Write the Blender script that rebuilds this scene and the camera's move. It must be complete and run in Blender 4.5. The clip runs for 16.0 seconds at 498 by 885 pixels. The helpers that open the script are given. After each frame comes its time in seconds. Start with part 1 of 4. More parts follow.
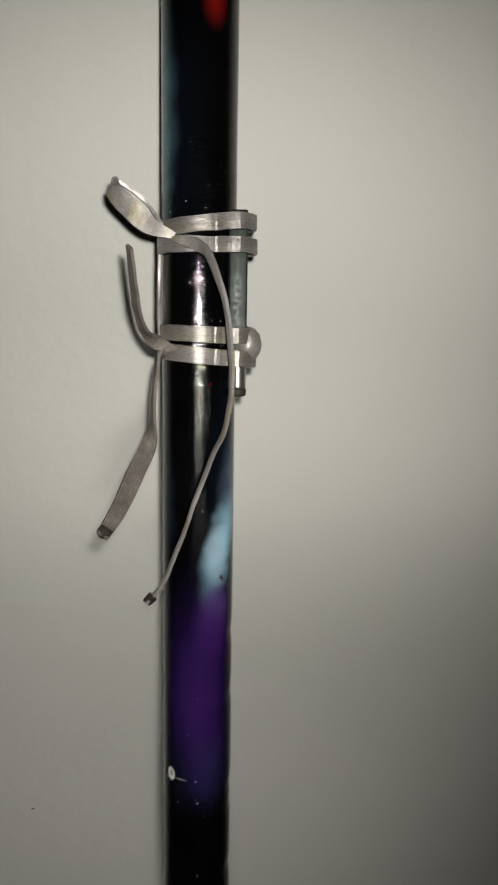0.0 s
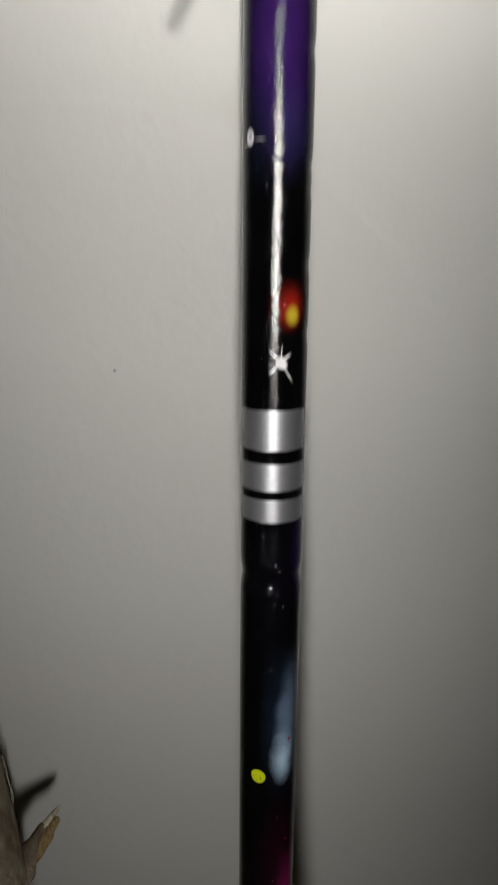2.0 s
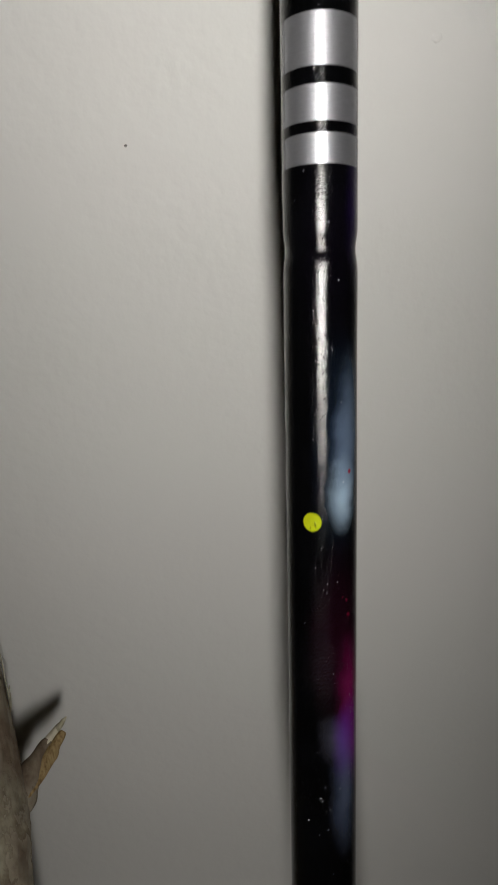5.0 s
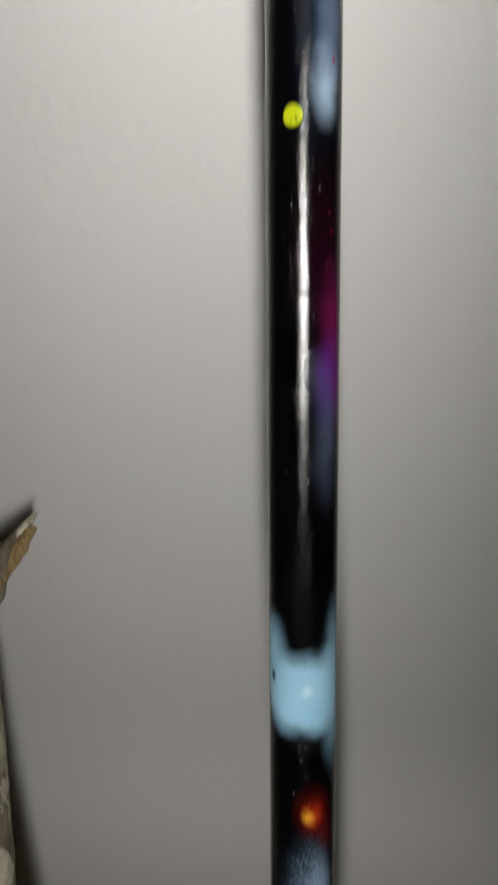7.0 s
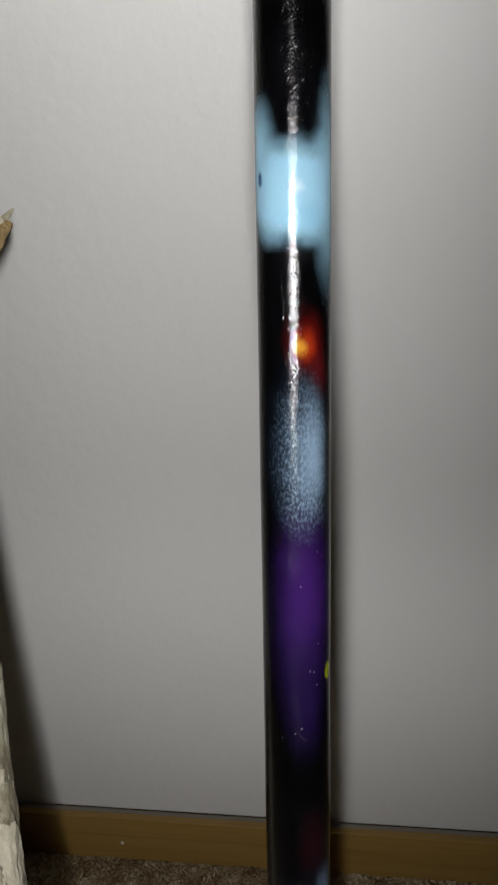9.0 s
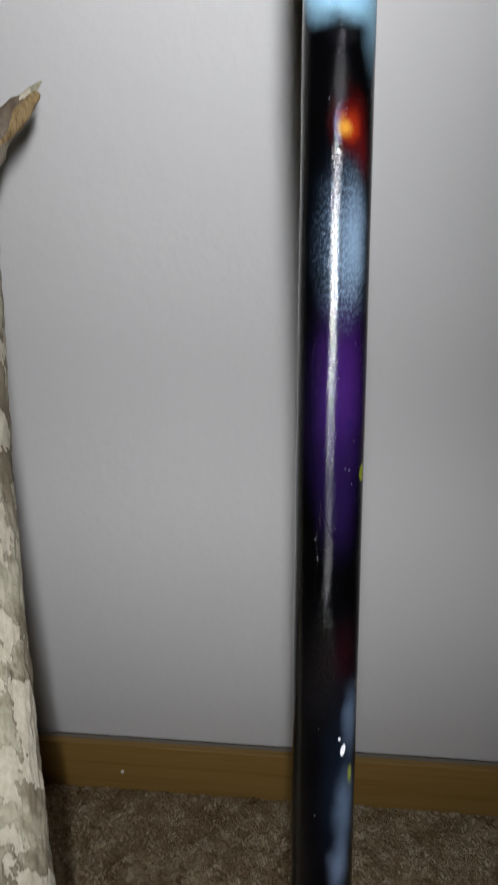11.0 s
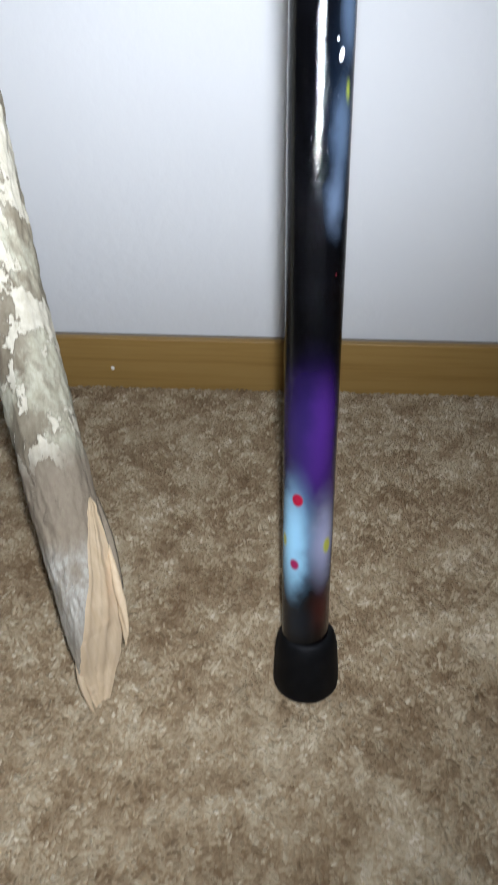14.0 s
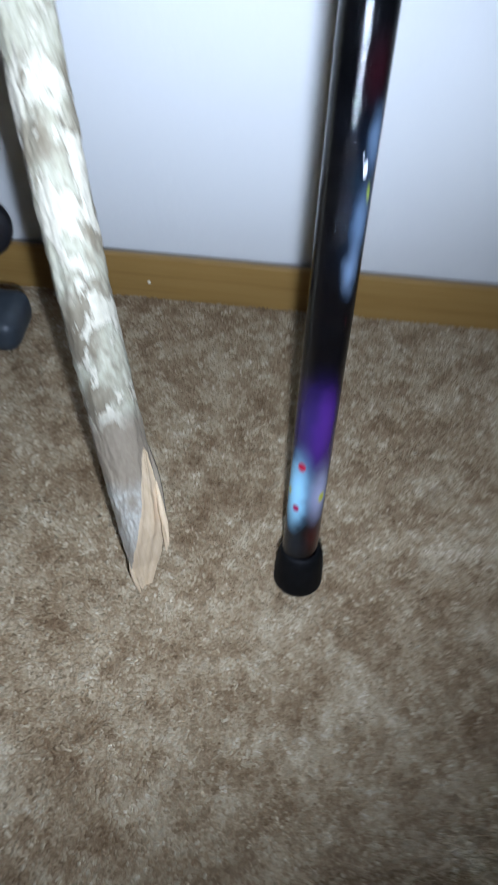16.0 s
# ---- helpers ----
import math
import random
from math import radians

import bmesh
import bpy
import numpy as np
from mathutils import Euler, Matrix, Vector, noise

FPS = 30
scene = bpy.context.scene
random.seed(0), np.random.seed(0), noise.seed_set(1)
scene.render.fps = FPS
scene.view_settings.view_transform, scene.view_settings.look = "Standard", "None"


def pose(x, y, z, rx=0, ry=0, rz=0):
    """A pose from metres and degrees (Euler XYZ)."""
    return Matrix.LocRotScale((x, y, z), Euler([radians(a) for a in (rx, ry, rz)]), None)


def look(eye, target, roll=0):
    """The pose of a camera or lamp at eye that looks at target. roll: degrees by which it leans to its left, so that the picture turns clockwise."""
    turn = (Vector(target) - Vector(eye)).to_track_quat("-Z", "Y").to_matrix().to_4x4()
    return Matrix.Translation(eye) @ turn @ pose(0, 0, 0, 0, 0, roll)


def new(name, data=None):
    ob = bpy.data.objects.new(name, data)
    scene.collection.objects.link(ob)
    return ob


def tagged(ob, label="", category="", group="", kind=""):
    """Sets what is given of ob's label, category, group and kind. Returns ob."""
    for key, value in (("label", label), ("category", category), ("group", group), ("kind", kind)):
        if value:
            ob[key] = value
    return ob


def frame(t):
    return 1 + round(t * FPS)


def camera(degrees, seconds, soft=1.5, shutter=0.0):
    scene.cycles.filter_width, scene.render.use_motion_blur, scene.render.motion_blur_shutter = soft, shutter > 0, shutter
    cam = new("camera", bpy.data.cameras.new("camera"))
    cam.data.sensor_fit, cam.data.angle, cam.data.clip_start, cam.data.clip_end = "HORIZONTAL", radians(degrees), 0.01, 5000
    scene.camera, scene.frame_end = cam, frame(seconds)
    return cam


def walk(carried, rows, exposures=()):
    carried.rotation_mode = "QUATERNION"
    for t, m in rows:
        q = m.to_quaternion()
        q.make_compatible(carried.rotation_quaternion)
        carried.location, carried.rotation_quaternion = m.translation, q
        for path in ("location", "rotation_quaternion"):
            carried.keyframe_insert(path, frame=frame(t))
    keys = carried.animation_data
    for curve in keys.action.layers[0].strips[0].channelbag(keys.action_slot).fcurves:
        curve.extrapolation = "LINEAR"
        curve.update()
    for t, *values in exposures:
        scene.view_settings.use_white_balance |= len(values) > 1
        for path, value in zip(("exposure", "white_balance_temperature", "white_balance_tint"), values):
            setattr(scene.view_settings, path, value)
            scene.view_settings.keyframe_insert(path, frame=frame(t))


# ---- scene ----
# Camera: a hand-held slide down a leaning walking stick, from the laces to the rubber tip.
cam = camera(40.1, 16.0, shutter=0.5)
# seconds, x, y, z, yaw, pitch, roll
PATH = [
    (0, -0.0305, -0.3046, 1.3004, -3.52, -20.73, 3.26),
    (0.5, -0.0314, -0.3230, 1.2937, -1.34, -21.02, 1.62),
    (1, -0.0307, -0.3576, 1.2635, 1.72, -22.90, 1.04),
    (1.5, -0.0182, -0.3969, 1.1723, 7.20, -23.07, 1.37),
    (2, -0.0196, -0.3737, 1.0971, 4.06, -27.06, 1.21),
    (2.5, -0.0138, -0.3626, 1.0467, 6.14, -26.08, 2.11),
    (3, -0.0098, -0.3544, 1.0595, 6.35, -23.97, -0.17),
    (3.2, -0.0098, -0.3573, 1.0516, 6.42, -23.73, -0.29),
    (5.5, -0.0345, -0.3884, 0.9127, 4.44, -20.57, -0.63),
    (6, -0.0310, -0.3909, 0.8948, 4.25, -19.68, -0.24),
    (6.5, -0.0353, -0.4061, 0.8580, 3.82, -19.64, 0.51),
    (7, -0.0237, -0.4165, 0.7981, 4.04, -21.79, 0.10),
    (7.5, -0.0229, -0.4213, 0.7492, 4.68, -22.38, -0.17),
    (8, -0.0117, -0.4259, 0.7048, 4.22, -21.81, -0.57),
    (8.5, -0.0181, -0.4395, 0.6516, 5.25, -23.66, -0.71),
    (8.7, -0.0119, -0.4453, 0.6370, 4.92, -23.30, -0.76),
    (10.8, -0.0291, -0.4868, 0.5514, 3.76, -20.53, 0.56),
    (11, -0.0286, -0.4873, 0.5415, 3.74, -21.22, 0.99),
    (11.5, -0.0400, -0.5052, 0.5197, 3.82, -22.46, 2.26),
    (12, -0.0404, -0.5158, 0.4899, 3.28, -24.63, 2.56),
    (12.5, -0.0370, -0.5257, 0.4551, 2.38, -27.61, 3.04),
    (13, -0.0285, -0.5396, 0.4217, 1.67, -30.81, 1.91),
    (13.5, -0.0315, -0.5554, 0.3890, 1.39, -34.04, 1.73),
    (14, -0.0290, -0.5688, 0.3635, 1.33, -37.56, 0.70),
    (14.5, -0.0301, -0.5796, 0.3487, 1.90, -40.16, 0.16),
    (15, -0.0307, -0.5805, 0.3427, 2.81, -41.57, -0.75),
    (15.5, -0.0228, -0.5768, 0.3403, 3.42, -46.92, -3.07),
    (16, -0.0411, -0.5775, 0.5037, 1.23, -52.93, 4.56),
]


def view(x, y, z, yaw, pitch, roll):
    """Camera pose from its place, heading to the left, tilt up and lean to the left, in degrees."""
    a, b = radians(yaw), radians(pitch)
    ahead = Vector((-math.sin(a) * math.cos(b), math.cos(a) * math.cos(b), math.sin(b)))
    eye = Vector((x, y, z))
    return look(eye, eye + ahead, roll)


walk(cam, [(t, view(*row)) for t, *row in PATH], exposures=[
    (0, -1.22, 6700, 7.0),
    (0.5, -1.22, 6650, 8.5),
    (1, -1.19, 6600, 10.0),
    (1.5, -0.79, 6550, 10.0),
    (2.0, -0.38, 6500, 10.0),
    (2.5, -0.14, 6450, 10.0),
    (3, -0.19, 6460, 10.2),
    (5.5, 0.13, 6500, 11.0),
    (6.0, 0.20, 6460, 11.2),
    (6.5, 0.31, 6420, 11.5),
    (7, 0.55, 6390, 11.8),
    (7.5, 0.69, 6350, 12.0),
    (8, 0.79, 6300, 12.0),
    (8.5, 0.97, 6250, 12.0),
    (11.0, 1.35, 5925, 14.0),
    (11.5, 1.47, 5785, 13.8),
    (12.0, 1.61, 5675, 13.5),
    (12.5, 1.76, 5605, 13.0),
    (13.0, 2.05, 5555, 12.5),
    (13.5, 2.33, 5465, 12.0),
    (14.0, 2.70, 5420, 12.0),
    (14.5, 2.81, 5200, 11.0),
    (15.0, 2.84, 5130, 11.5),
    (15.5, 3.05, 5020, 12.0),
    (16, 2.78, 4850, 11.0),
])

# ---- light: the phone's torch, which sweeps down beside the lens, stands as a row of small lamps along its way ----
world = bpy.data.worlds.new("world")
scene.world = world
world.use_nodes = True
world.node_tree.nodes["Background"].inputs[0].default_value = (0.9, 0.95, 1.0, 1)
world.node_tree.nodes["Background"].inputs[1].default_value = 0.0


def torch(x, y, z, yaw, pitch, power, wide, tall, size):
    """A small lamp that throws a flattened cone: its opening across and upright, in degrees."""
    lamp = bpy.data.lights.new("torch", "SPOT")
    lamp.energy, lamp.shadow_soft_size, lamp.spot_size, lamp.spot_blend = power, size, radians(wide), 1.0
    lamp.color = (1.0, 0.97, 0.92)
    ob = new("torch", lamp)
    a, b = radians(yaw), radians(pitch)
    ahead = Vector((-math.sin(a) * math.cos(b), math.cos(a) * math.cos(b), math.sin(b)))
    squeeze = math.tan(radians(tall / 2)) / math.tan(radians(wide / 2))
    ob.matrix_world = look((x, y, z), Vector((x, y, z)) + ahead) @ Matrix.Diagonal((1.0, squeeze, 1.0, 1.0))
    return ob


# x, y, z, yaw, power: set along the camera's path, powers and aims tuned to its view
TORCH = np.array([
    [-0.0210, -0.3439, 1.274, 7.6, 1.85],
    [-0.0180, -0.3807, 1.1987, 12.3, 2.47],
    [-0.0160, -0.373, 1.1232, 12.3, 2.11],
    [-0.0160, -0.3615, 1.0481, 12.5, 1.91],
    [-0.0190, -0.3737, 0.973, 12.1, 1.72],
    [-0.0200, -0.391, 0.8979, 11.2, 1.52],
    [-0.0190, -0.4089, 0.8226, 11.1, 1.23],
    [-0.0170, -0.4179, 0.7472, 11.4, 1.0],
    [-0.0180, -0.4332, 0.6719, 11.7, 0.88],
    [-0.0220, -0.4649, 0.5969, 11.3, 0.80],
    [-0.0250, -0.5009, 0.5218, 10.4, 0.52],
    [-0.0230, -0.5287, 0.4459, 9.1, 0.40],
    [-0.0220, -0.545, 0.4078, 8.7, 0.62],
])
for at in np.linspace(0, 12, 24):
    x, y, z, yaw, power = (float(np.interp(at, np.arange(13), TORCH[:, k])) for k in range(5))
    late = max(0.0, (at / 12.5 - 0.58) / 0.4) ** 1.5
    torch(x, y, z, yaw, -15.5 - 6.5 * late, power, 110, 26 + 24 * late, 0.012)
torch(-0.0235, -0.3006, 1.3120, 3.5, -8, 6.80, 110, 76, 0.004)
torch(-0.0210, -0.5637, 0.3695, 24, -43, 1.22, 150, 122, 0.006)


# ---- materials ----
class Mat:
    """A node material with short helpers to wire procedural nodes."""

    def __init__(self, name, rough=0.6, metal=0.0, color=(0.5, 0.5, 0.5)):
        self.mat = bpy.data.materials.new(name)
        self.mat.use_nodes = True
        self.tree = self.mat.node_tree
        self.bsdf = self.tree.nodes["Principled BSDF"]
        self.bsdf.inputs["Roughness"].default_value = rough
        self.bsdf.inputs["Metallic"].default_value = metal
        self.bsdf.inputs["Base Color"].default_value = (*color, 1)

    def node(self, kind, **settings):
        n = self.tree.nodes.new(kind)
        for key, value in settings.items():
            if key == "operation":
                n.operation = value
            elif key == "data_type":
                n.data_type = value
            elif key == "feature":
                n.feature = value
            elif key == "uv_map":
                n.uv_map = value
        return n

    def link(self, a, b):
        self.tree.links.new(a, b)

    def put(self, socket, value):
        if hasattr(value, "is_output"):
            self.link(value, socket)
        elif isinstance(value, (tuple, list)):
            socket.default_value = (*value, 1) if len(value) == 3 and len(socket.default_value) == 4 else value
        else:
            socket.default_value = value

    def math(self, operation, a, b=0.0, clamp=False):
        n = self.node("ShaderNodeMath", operation=operation)
        n.use_clamp = clamp
        self.put(n.inputs[0], a)
        self.put(n.inputs[1], b)
        return n.outputs[0]

    def coords(self, scale=(1, 1, 1), source="Object"):
        c = self.node("ShaderNodeTexCoord")
        m = self.node("ShaderNodeMapping")
        m.inputs["Scale"].default_value = scale
        self.link(c.outputs[source], m.inputs["Vector"])
        return m.outputs[0]

    def noise(self, vector, scale, detail=4.0, rough=0.55, distort=0.0):
        n = self.node("ShaderNodeTexNoise")
        self.link(vector, n.inputs["Vector"])
        n.inputs["Scale"].default_value, n.inputs["Detail"].default_value = scale, detail
        n.inputs["Roughness"].default_value, n.inputs["Distortion"].default_value = rough, distort
        return n.outputs[0]

    def remap(self, value, a, b, c=0.0, d=1.0, smooth=False):
        n = self.node("ShaderNodeMapRange")
        n.interpolation_type = "SMOOTHSTEP" if smooth else "LINEAR"
        for k, x in enumerate((value, a, b, c, d)):
            self.put(n.inputs[k], x)
        return n.outputs[0]

    def mix(self, factor, a, b):
        n = self.node("ShaderNodeMix", data_type="RGBA")
        self.put(n.inputs[0], factor)
        self.put(n.inputs[6], a)
        self.put(n.inputs[7], b)
        return n.outputs[2]

    def ramp(self, value, stops):
        n = self.node("ShaderNodeValToRGB")
        self.link(value, n.inputs[0])
        e = n.color_ramp.elements
        while len(e) < len(stops):
            e.new(0.5)
        for k, (at, color) in enumerate(stops):
            e[k].position, e[k].color = at, (*color, 1)
        return n.outputs[0]

    def bump(self, height, strength, distance):
        n = self.node("ShaderNodeBump")
        n.inputs["Strength"].default_value, n.inputs["Distance"].default_value = strength, distance
        self.link(height, n.inputs["Height"])
        self.link(n.outputs[0], self.bsdf.inputs["Normal"])

    def color(self, value):
        self.put(self.bsdf.inputs["Base Color"], value)

    def rough(self, value):
        self.put(self.bsdf.inputs["Roughness"], value)


def wall_paint(name, base):
    m = Mat(name, rough=0.62)
    c = m.coords()
    broad = m.noise(c, 3.0, 3)
    tint = m.mix(m.remap(broad, 0.3, 0.7), tuple(v * 0.965 for v in base), base)
    m.color(tint)
    peel = m.noise(c, 95.0, 3, 0.5)
    sags = m.noise(c, 14.0, 2, 0.5)
    m.bump(m.math("ADD", m.math("MULTIPLY", peel, 0.4), sags), 0.55, 0.0025)
    return m.mat


def baseboard_wood():
    m = Mat("oak_veneer", rough=0.38)
    c = m.coords((1.2, 30.0, 30.0))
    long_grain = m.noise(c, 3.0, 6, 0.6, 0.6)
    fine = m.noise(m.coords((6.0, 260.0, 260.0)), 2.0, 4, 0.6)
    grain = m.math("ADD", m.math("MULTIPLY", long_grain, 0.5), m.math("MULTIPLY", fine, 0.5))
    m.color(m.ramp(grain, [(0.30, (0.226, 0.124, 0.027)), (0.46, (0.292, 0.174, 0.041)), (0.58, (0.328, 0.202, 0.052)), (0.74, (0.282, 0.164, 0.037))]))
    m.rough(m.remap(fine, 0.3, 0.7, 0.46, 0.6))
    m.bump(fine, 0.12, 0.0006)
    return m.mat


def pile_tone(m, fine):
    """Brown and beige mottle shared by the yarn and the ground between the tufts."""
    c = m.coords()
    patch = m.noise(c, 29.0, 4, 0.62)
    wide = m.math("ADD", m.math("MULTIPLY", m.noise(c, 9.0, 2, 0.5), 0.25), m.math("MULTIPLY", m.noise(c, 110.0, 3, 0.6), 0.14))
    shade = m.math("ADD", m.math("MULTIPLY", patch, 0.48), m.math("ADD", wide, 0.065))
    return m.math("ADD", shade, fine)


PILE = [(0.36, (0.190, 0.126, 0.066)), (0.45, (0.284, 0.207, 0.117)), (0.53, (0.380, 0.298, 0.182)), (0.62, (0.494, 0.410, 0.272)), (0.76, (0.640, 0.558, 0.410))]


def pile_yarn():
    m = Mat("carpet_yarn", rough=0.95)
    own = m.node("ShaderNodeAttribute")
    own.attribute_name = "shade"
    m.color(m.ramp(pile_tone(m, own.outputs["Fac"]), PILE))
    m.bsdf.inputs["Specular IOR Level"].default_value = 0.15
    m.bsdf.inputs["Sheen Weight"].default_value = 0.0
    m.bump(m.noise(m.coords((1, 1, 0.4)), 1600.0, 2), 0.15, 0.0005)
    return m.mat


def carpet_backing():
    m = Mat("carpet_ground", rough=0.95)
    m.color(m.ramp(pile_tone(m, m.remap(m.noise(m.coords(), 420.0, 2), 0.3, 0.7, -0.10, 0.06)), PILE))
    m.bsdf.inputs["Specular IOR Level"].default_value = 0.1
    m.bump(m.noise(m.coords(), 420.0, 3), 0.6, 0.003)
    return m.mat


def rubber():
    m = Mat("black_rubber", rough=0.6)
    m.bsdf.inputs["Specular IOR Level"].default_value = 0.16
    c = m.coords()
    m.color(m.mix(m.remap(m.noise(c, 120.0, 3), 0.35, 0.7), (0.002, 0.002, 0.0024), (0.0045, 0.0045, 0.005)))
    m.bump(m.noise(c, 900.0, 2), 0.1, 0.0004)
    return m.mat


def leather(name, grain, tone_up, ochre):
    m = Mat(name, rough=0.45)
    c = m.coords(grain)
    broad = m.noise(c, 70.0, 3, 0.5)
    fine = m.noise(c, 2300.0, 3)
    tone = m.math("ADD", m.math("MULTIPLY", broad, 0.65), m.math("MULTIPLY", fine, 0.35))
    grey = m.ramp(tone, [(at, tuple(v * tone_up for v in shade)) for at, shade in ((0.34, (0.100, 0.092, 0.090)), (0.50, (0.185, 0.172, 0.169)), (0.66, (0.285, 0.267, 0.262)))])
    stain = m.math("MULTIPLY", m.remap(m.noise(c, 105.0, 2), 0.54, 0.68, smooth=True), ochre)
    m.color(m.mix(stain, grey, tuple(v * tone_up for v in (0.165, 0.142, 0.078))))
    m.rough(m.remap(fine, 0.3, 0.7, 0.26, 0.44))
    m.bsdf.inputs["Metallic"].default_value = 0.3
    m.bump(m.math("ADD", m.math("MULTIPLY", m.noise(c, 420.0, 3), 0.7), m.math("MULTIPLY", fine, 0.3)), 0.34, 0.0006)
    return m.mat


def rough_leather():
    """The unpolished, browner side of the laces."""
    m = Mat("brown_leather", rough=0.75)
    c = m.coords()
    tone = m.math("ADD", m.math("MULTIPLY", m.noise(c, 160.0, 4, 0.6), 0.6), m.math("MULTIPLY", m.noise(c, 1500.0, 3), 0.4))
    m.color(m.ramp(tone, [(0.34, (0.075, 0.062, 0.055)), (0.5, (0.125, 0.108, 0.098)), (0.68, (0.200, 0.180, 0.165))]))
    m.bump(tone, 0.4, 0.0007)
    return m.mat


def dark_tip():
    return Mat("burnt_leather", rough=0.7, color=(0.02, 0.016, 0.012)).mat


def worn_metal():
    m = Mat("worn_dark_metal", rough=0.45, metal=0.45)
    c = m.coords()
    n = m.noise(c, 90.0, 4)
    m.color(m.ramp(n, [(0.3, (0.014, 0.018, 0.017)), (0.55, (0.032, 0.040, 0.038)), (0.78, (0.110, 0.118, 0.112))]))
    m.rough(m.remap(m.noise(c, 700.0, 3), 0.3, 0.7, 0.36, 0.62))
    m.bump(n, 0.2, 0.0005)
    return m.mat


def bark():
    m = Mat("peeling_bark", rough=0.85)
    c = m.coords((1, 1, 0.42))
    taupe = m.ramp(m.noise(c, 55.0, 5, 0.65), [(0.28, (0.095, 0.070, 0.042)), (0.45, (0.195, 0.162, 0.104)), (0.62, (0.268, 0.235, 0.160)), (0.80, (0.235, 0.195, 0.140))])
    lichen = m.remap(m.math("ADD", m.noise(c, 30.0, 3, 0.55), m.math("MULTIPLY", m.noise(c, 210.0, 4, 0.7), 0.35)), 0.57, 0.71, smooth=True)
    pale = m.ramp(m.noise(c, 180.0, 4, 0.65), [(0.3, (0.345, 0.318, 0.212)), (0.5, (0.475, 0.450, 0.325)), (0.7, (0.585, 0.560, 0.425))])
    col = m.mix(m.math("MULTIPLY", lichen, 0.85), taupe, pale)
    field = m.math("ADD", m.noise(c, 52.0, 4, 0.60), m.math("MULTIPLY", m.noise(c, 420.0, 3, 0.6), 0.10))
    flake = m.remap(field, 0.572, 0.586)
    rim = m.math("MULTIPLY", m.remap(field, 0.550, 0.572), m.math("SUBTRACT", 1.0, flake))
    col = m.mix(m.math("MULTIPLY", rim, 0.35), col, (0.085, 0.062, 0.042))
    col = m.mix(flake, col, m.ramp(m.noise(c, 300.0, 3), [(0.3, (0.470, 0.425, 0.310)), (0.7, (0.640, 0.595, 0.465))]))
    high, low = m.node("ShaderNodeAttribute"), m.node("ShaderNodeAttribute")
    high.attribute_name, low.attribute_name = "upper", "foot"
    knotty = m.ramp(m.noise(c, 34.0, 5, 0.65), [(0.3, (0.035, 0.022, 0.013)), (0.55, (0.120, 0.085, 0.055)), (0.75, (0.260, 0.215, 0.150))])
    col = m.mix(m.math("MULTIPLY", high.outputs["Fac"], m.remap(m.noise(c, 26.0, 4), 0.38, 0.58, 0.25, 1.0)), col, knotty)
    fibres = m.noise(m.coords((1, 1, 0.10)), 520.0, 4, 0.6)
    bare = m.ramp(low.outputs["Fac"], [(0.0, (0.235, 0.196, 0.132)), (0.34, (0.262, 0.214, 0.142)), (0.50, (0.300, 0.262, 0.185)), (1.0, (0.400, 0.355, 0.270))])
    weathered = m.math("MULTIPLY", m.math("MULTIPLY", m.remap(low.outputs["Fac"], 0.36, 0.46), m.remap(low.outputs["Fac"], 0.82, 0.62)), m.remap(m.noise(m.coords((1, 1, 0.35)), 90.0, 4, 0.65), 0.36, 0.54))
    bare = m.mix(weathered, bare, (0.480, 0.452, 0.375))
    bare = m.mix(m.remap(fibres, 0.35, 0.65), bare, m.mix(0.5, bare, (0.190, 0.140, 0.100)))
    col = m.mix(m.remap(m.math("ADD", low.outputs["Fac"], m.math("MULTIPLY", m.noise(c, 60.0, 3), 0.16)), 0.10, 0.22), col, bare)
    m.color(col)
    relief = m.math("ADD", m.math("MULTIPLY", flake, 0.55), m.math("ADD", m.noise(c, 130.0, 5, 0.65), m.math("MULTIPLY", m.noise(c, 700.0, 3), 0.35)))
    m.bump(relief, 0.5, 0.0016)
    return m.mat


def split_wood():
    m = Mat("split_wood", rough=0.75)
    n = m.noise(m.coords((1, 1, 0.05)), 300.0, 4, 0.6)
    broad = m.noise(m.coords((1, 1, 0.25)), 45.0, 3, 0.5)
    tone = m.math("ADD", m.math("MULTIPLY", n, 0.6), m.math("MULTIPLY", broad, 0.4))
    m.color(m.ramp(tone, [(0.24, (0.450, 0.312, 0.172)), (0.42, (0.585, 0.440, 0.262)), (0.65, (0.670, 0.525, 0.340))]))
    m.bump(n, 0.3, 0.0006)
    return m.mat


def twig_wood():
    """Tan wood of the side twig's broken end, darker than the split foot."""
    m = Mat("tan_twig_wood", rough=0.8)
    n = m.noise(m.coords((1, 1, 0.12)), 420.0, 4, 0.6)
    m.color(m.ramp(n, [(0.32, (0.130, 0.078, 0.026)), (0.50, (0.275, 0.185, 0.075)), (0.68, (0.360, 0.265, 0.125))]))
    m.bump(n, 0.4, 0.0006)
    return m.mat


def dark_plastic(name, base):
    m = Mat(name, rough=0.45)
    m.color(m.mix(m.remap(m.noise(m.coords(), 60.0, 3), 0.3, 0.7), base, tuple(v * 1.5 for v in base)))
    return m.mat


RADIUS = 0.0135


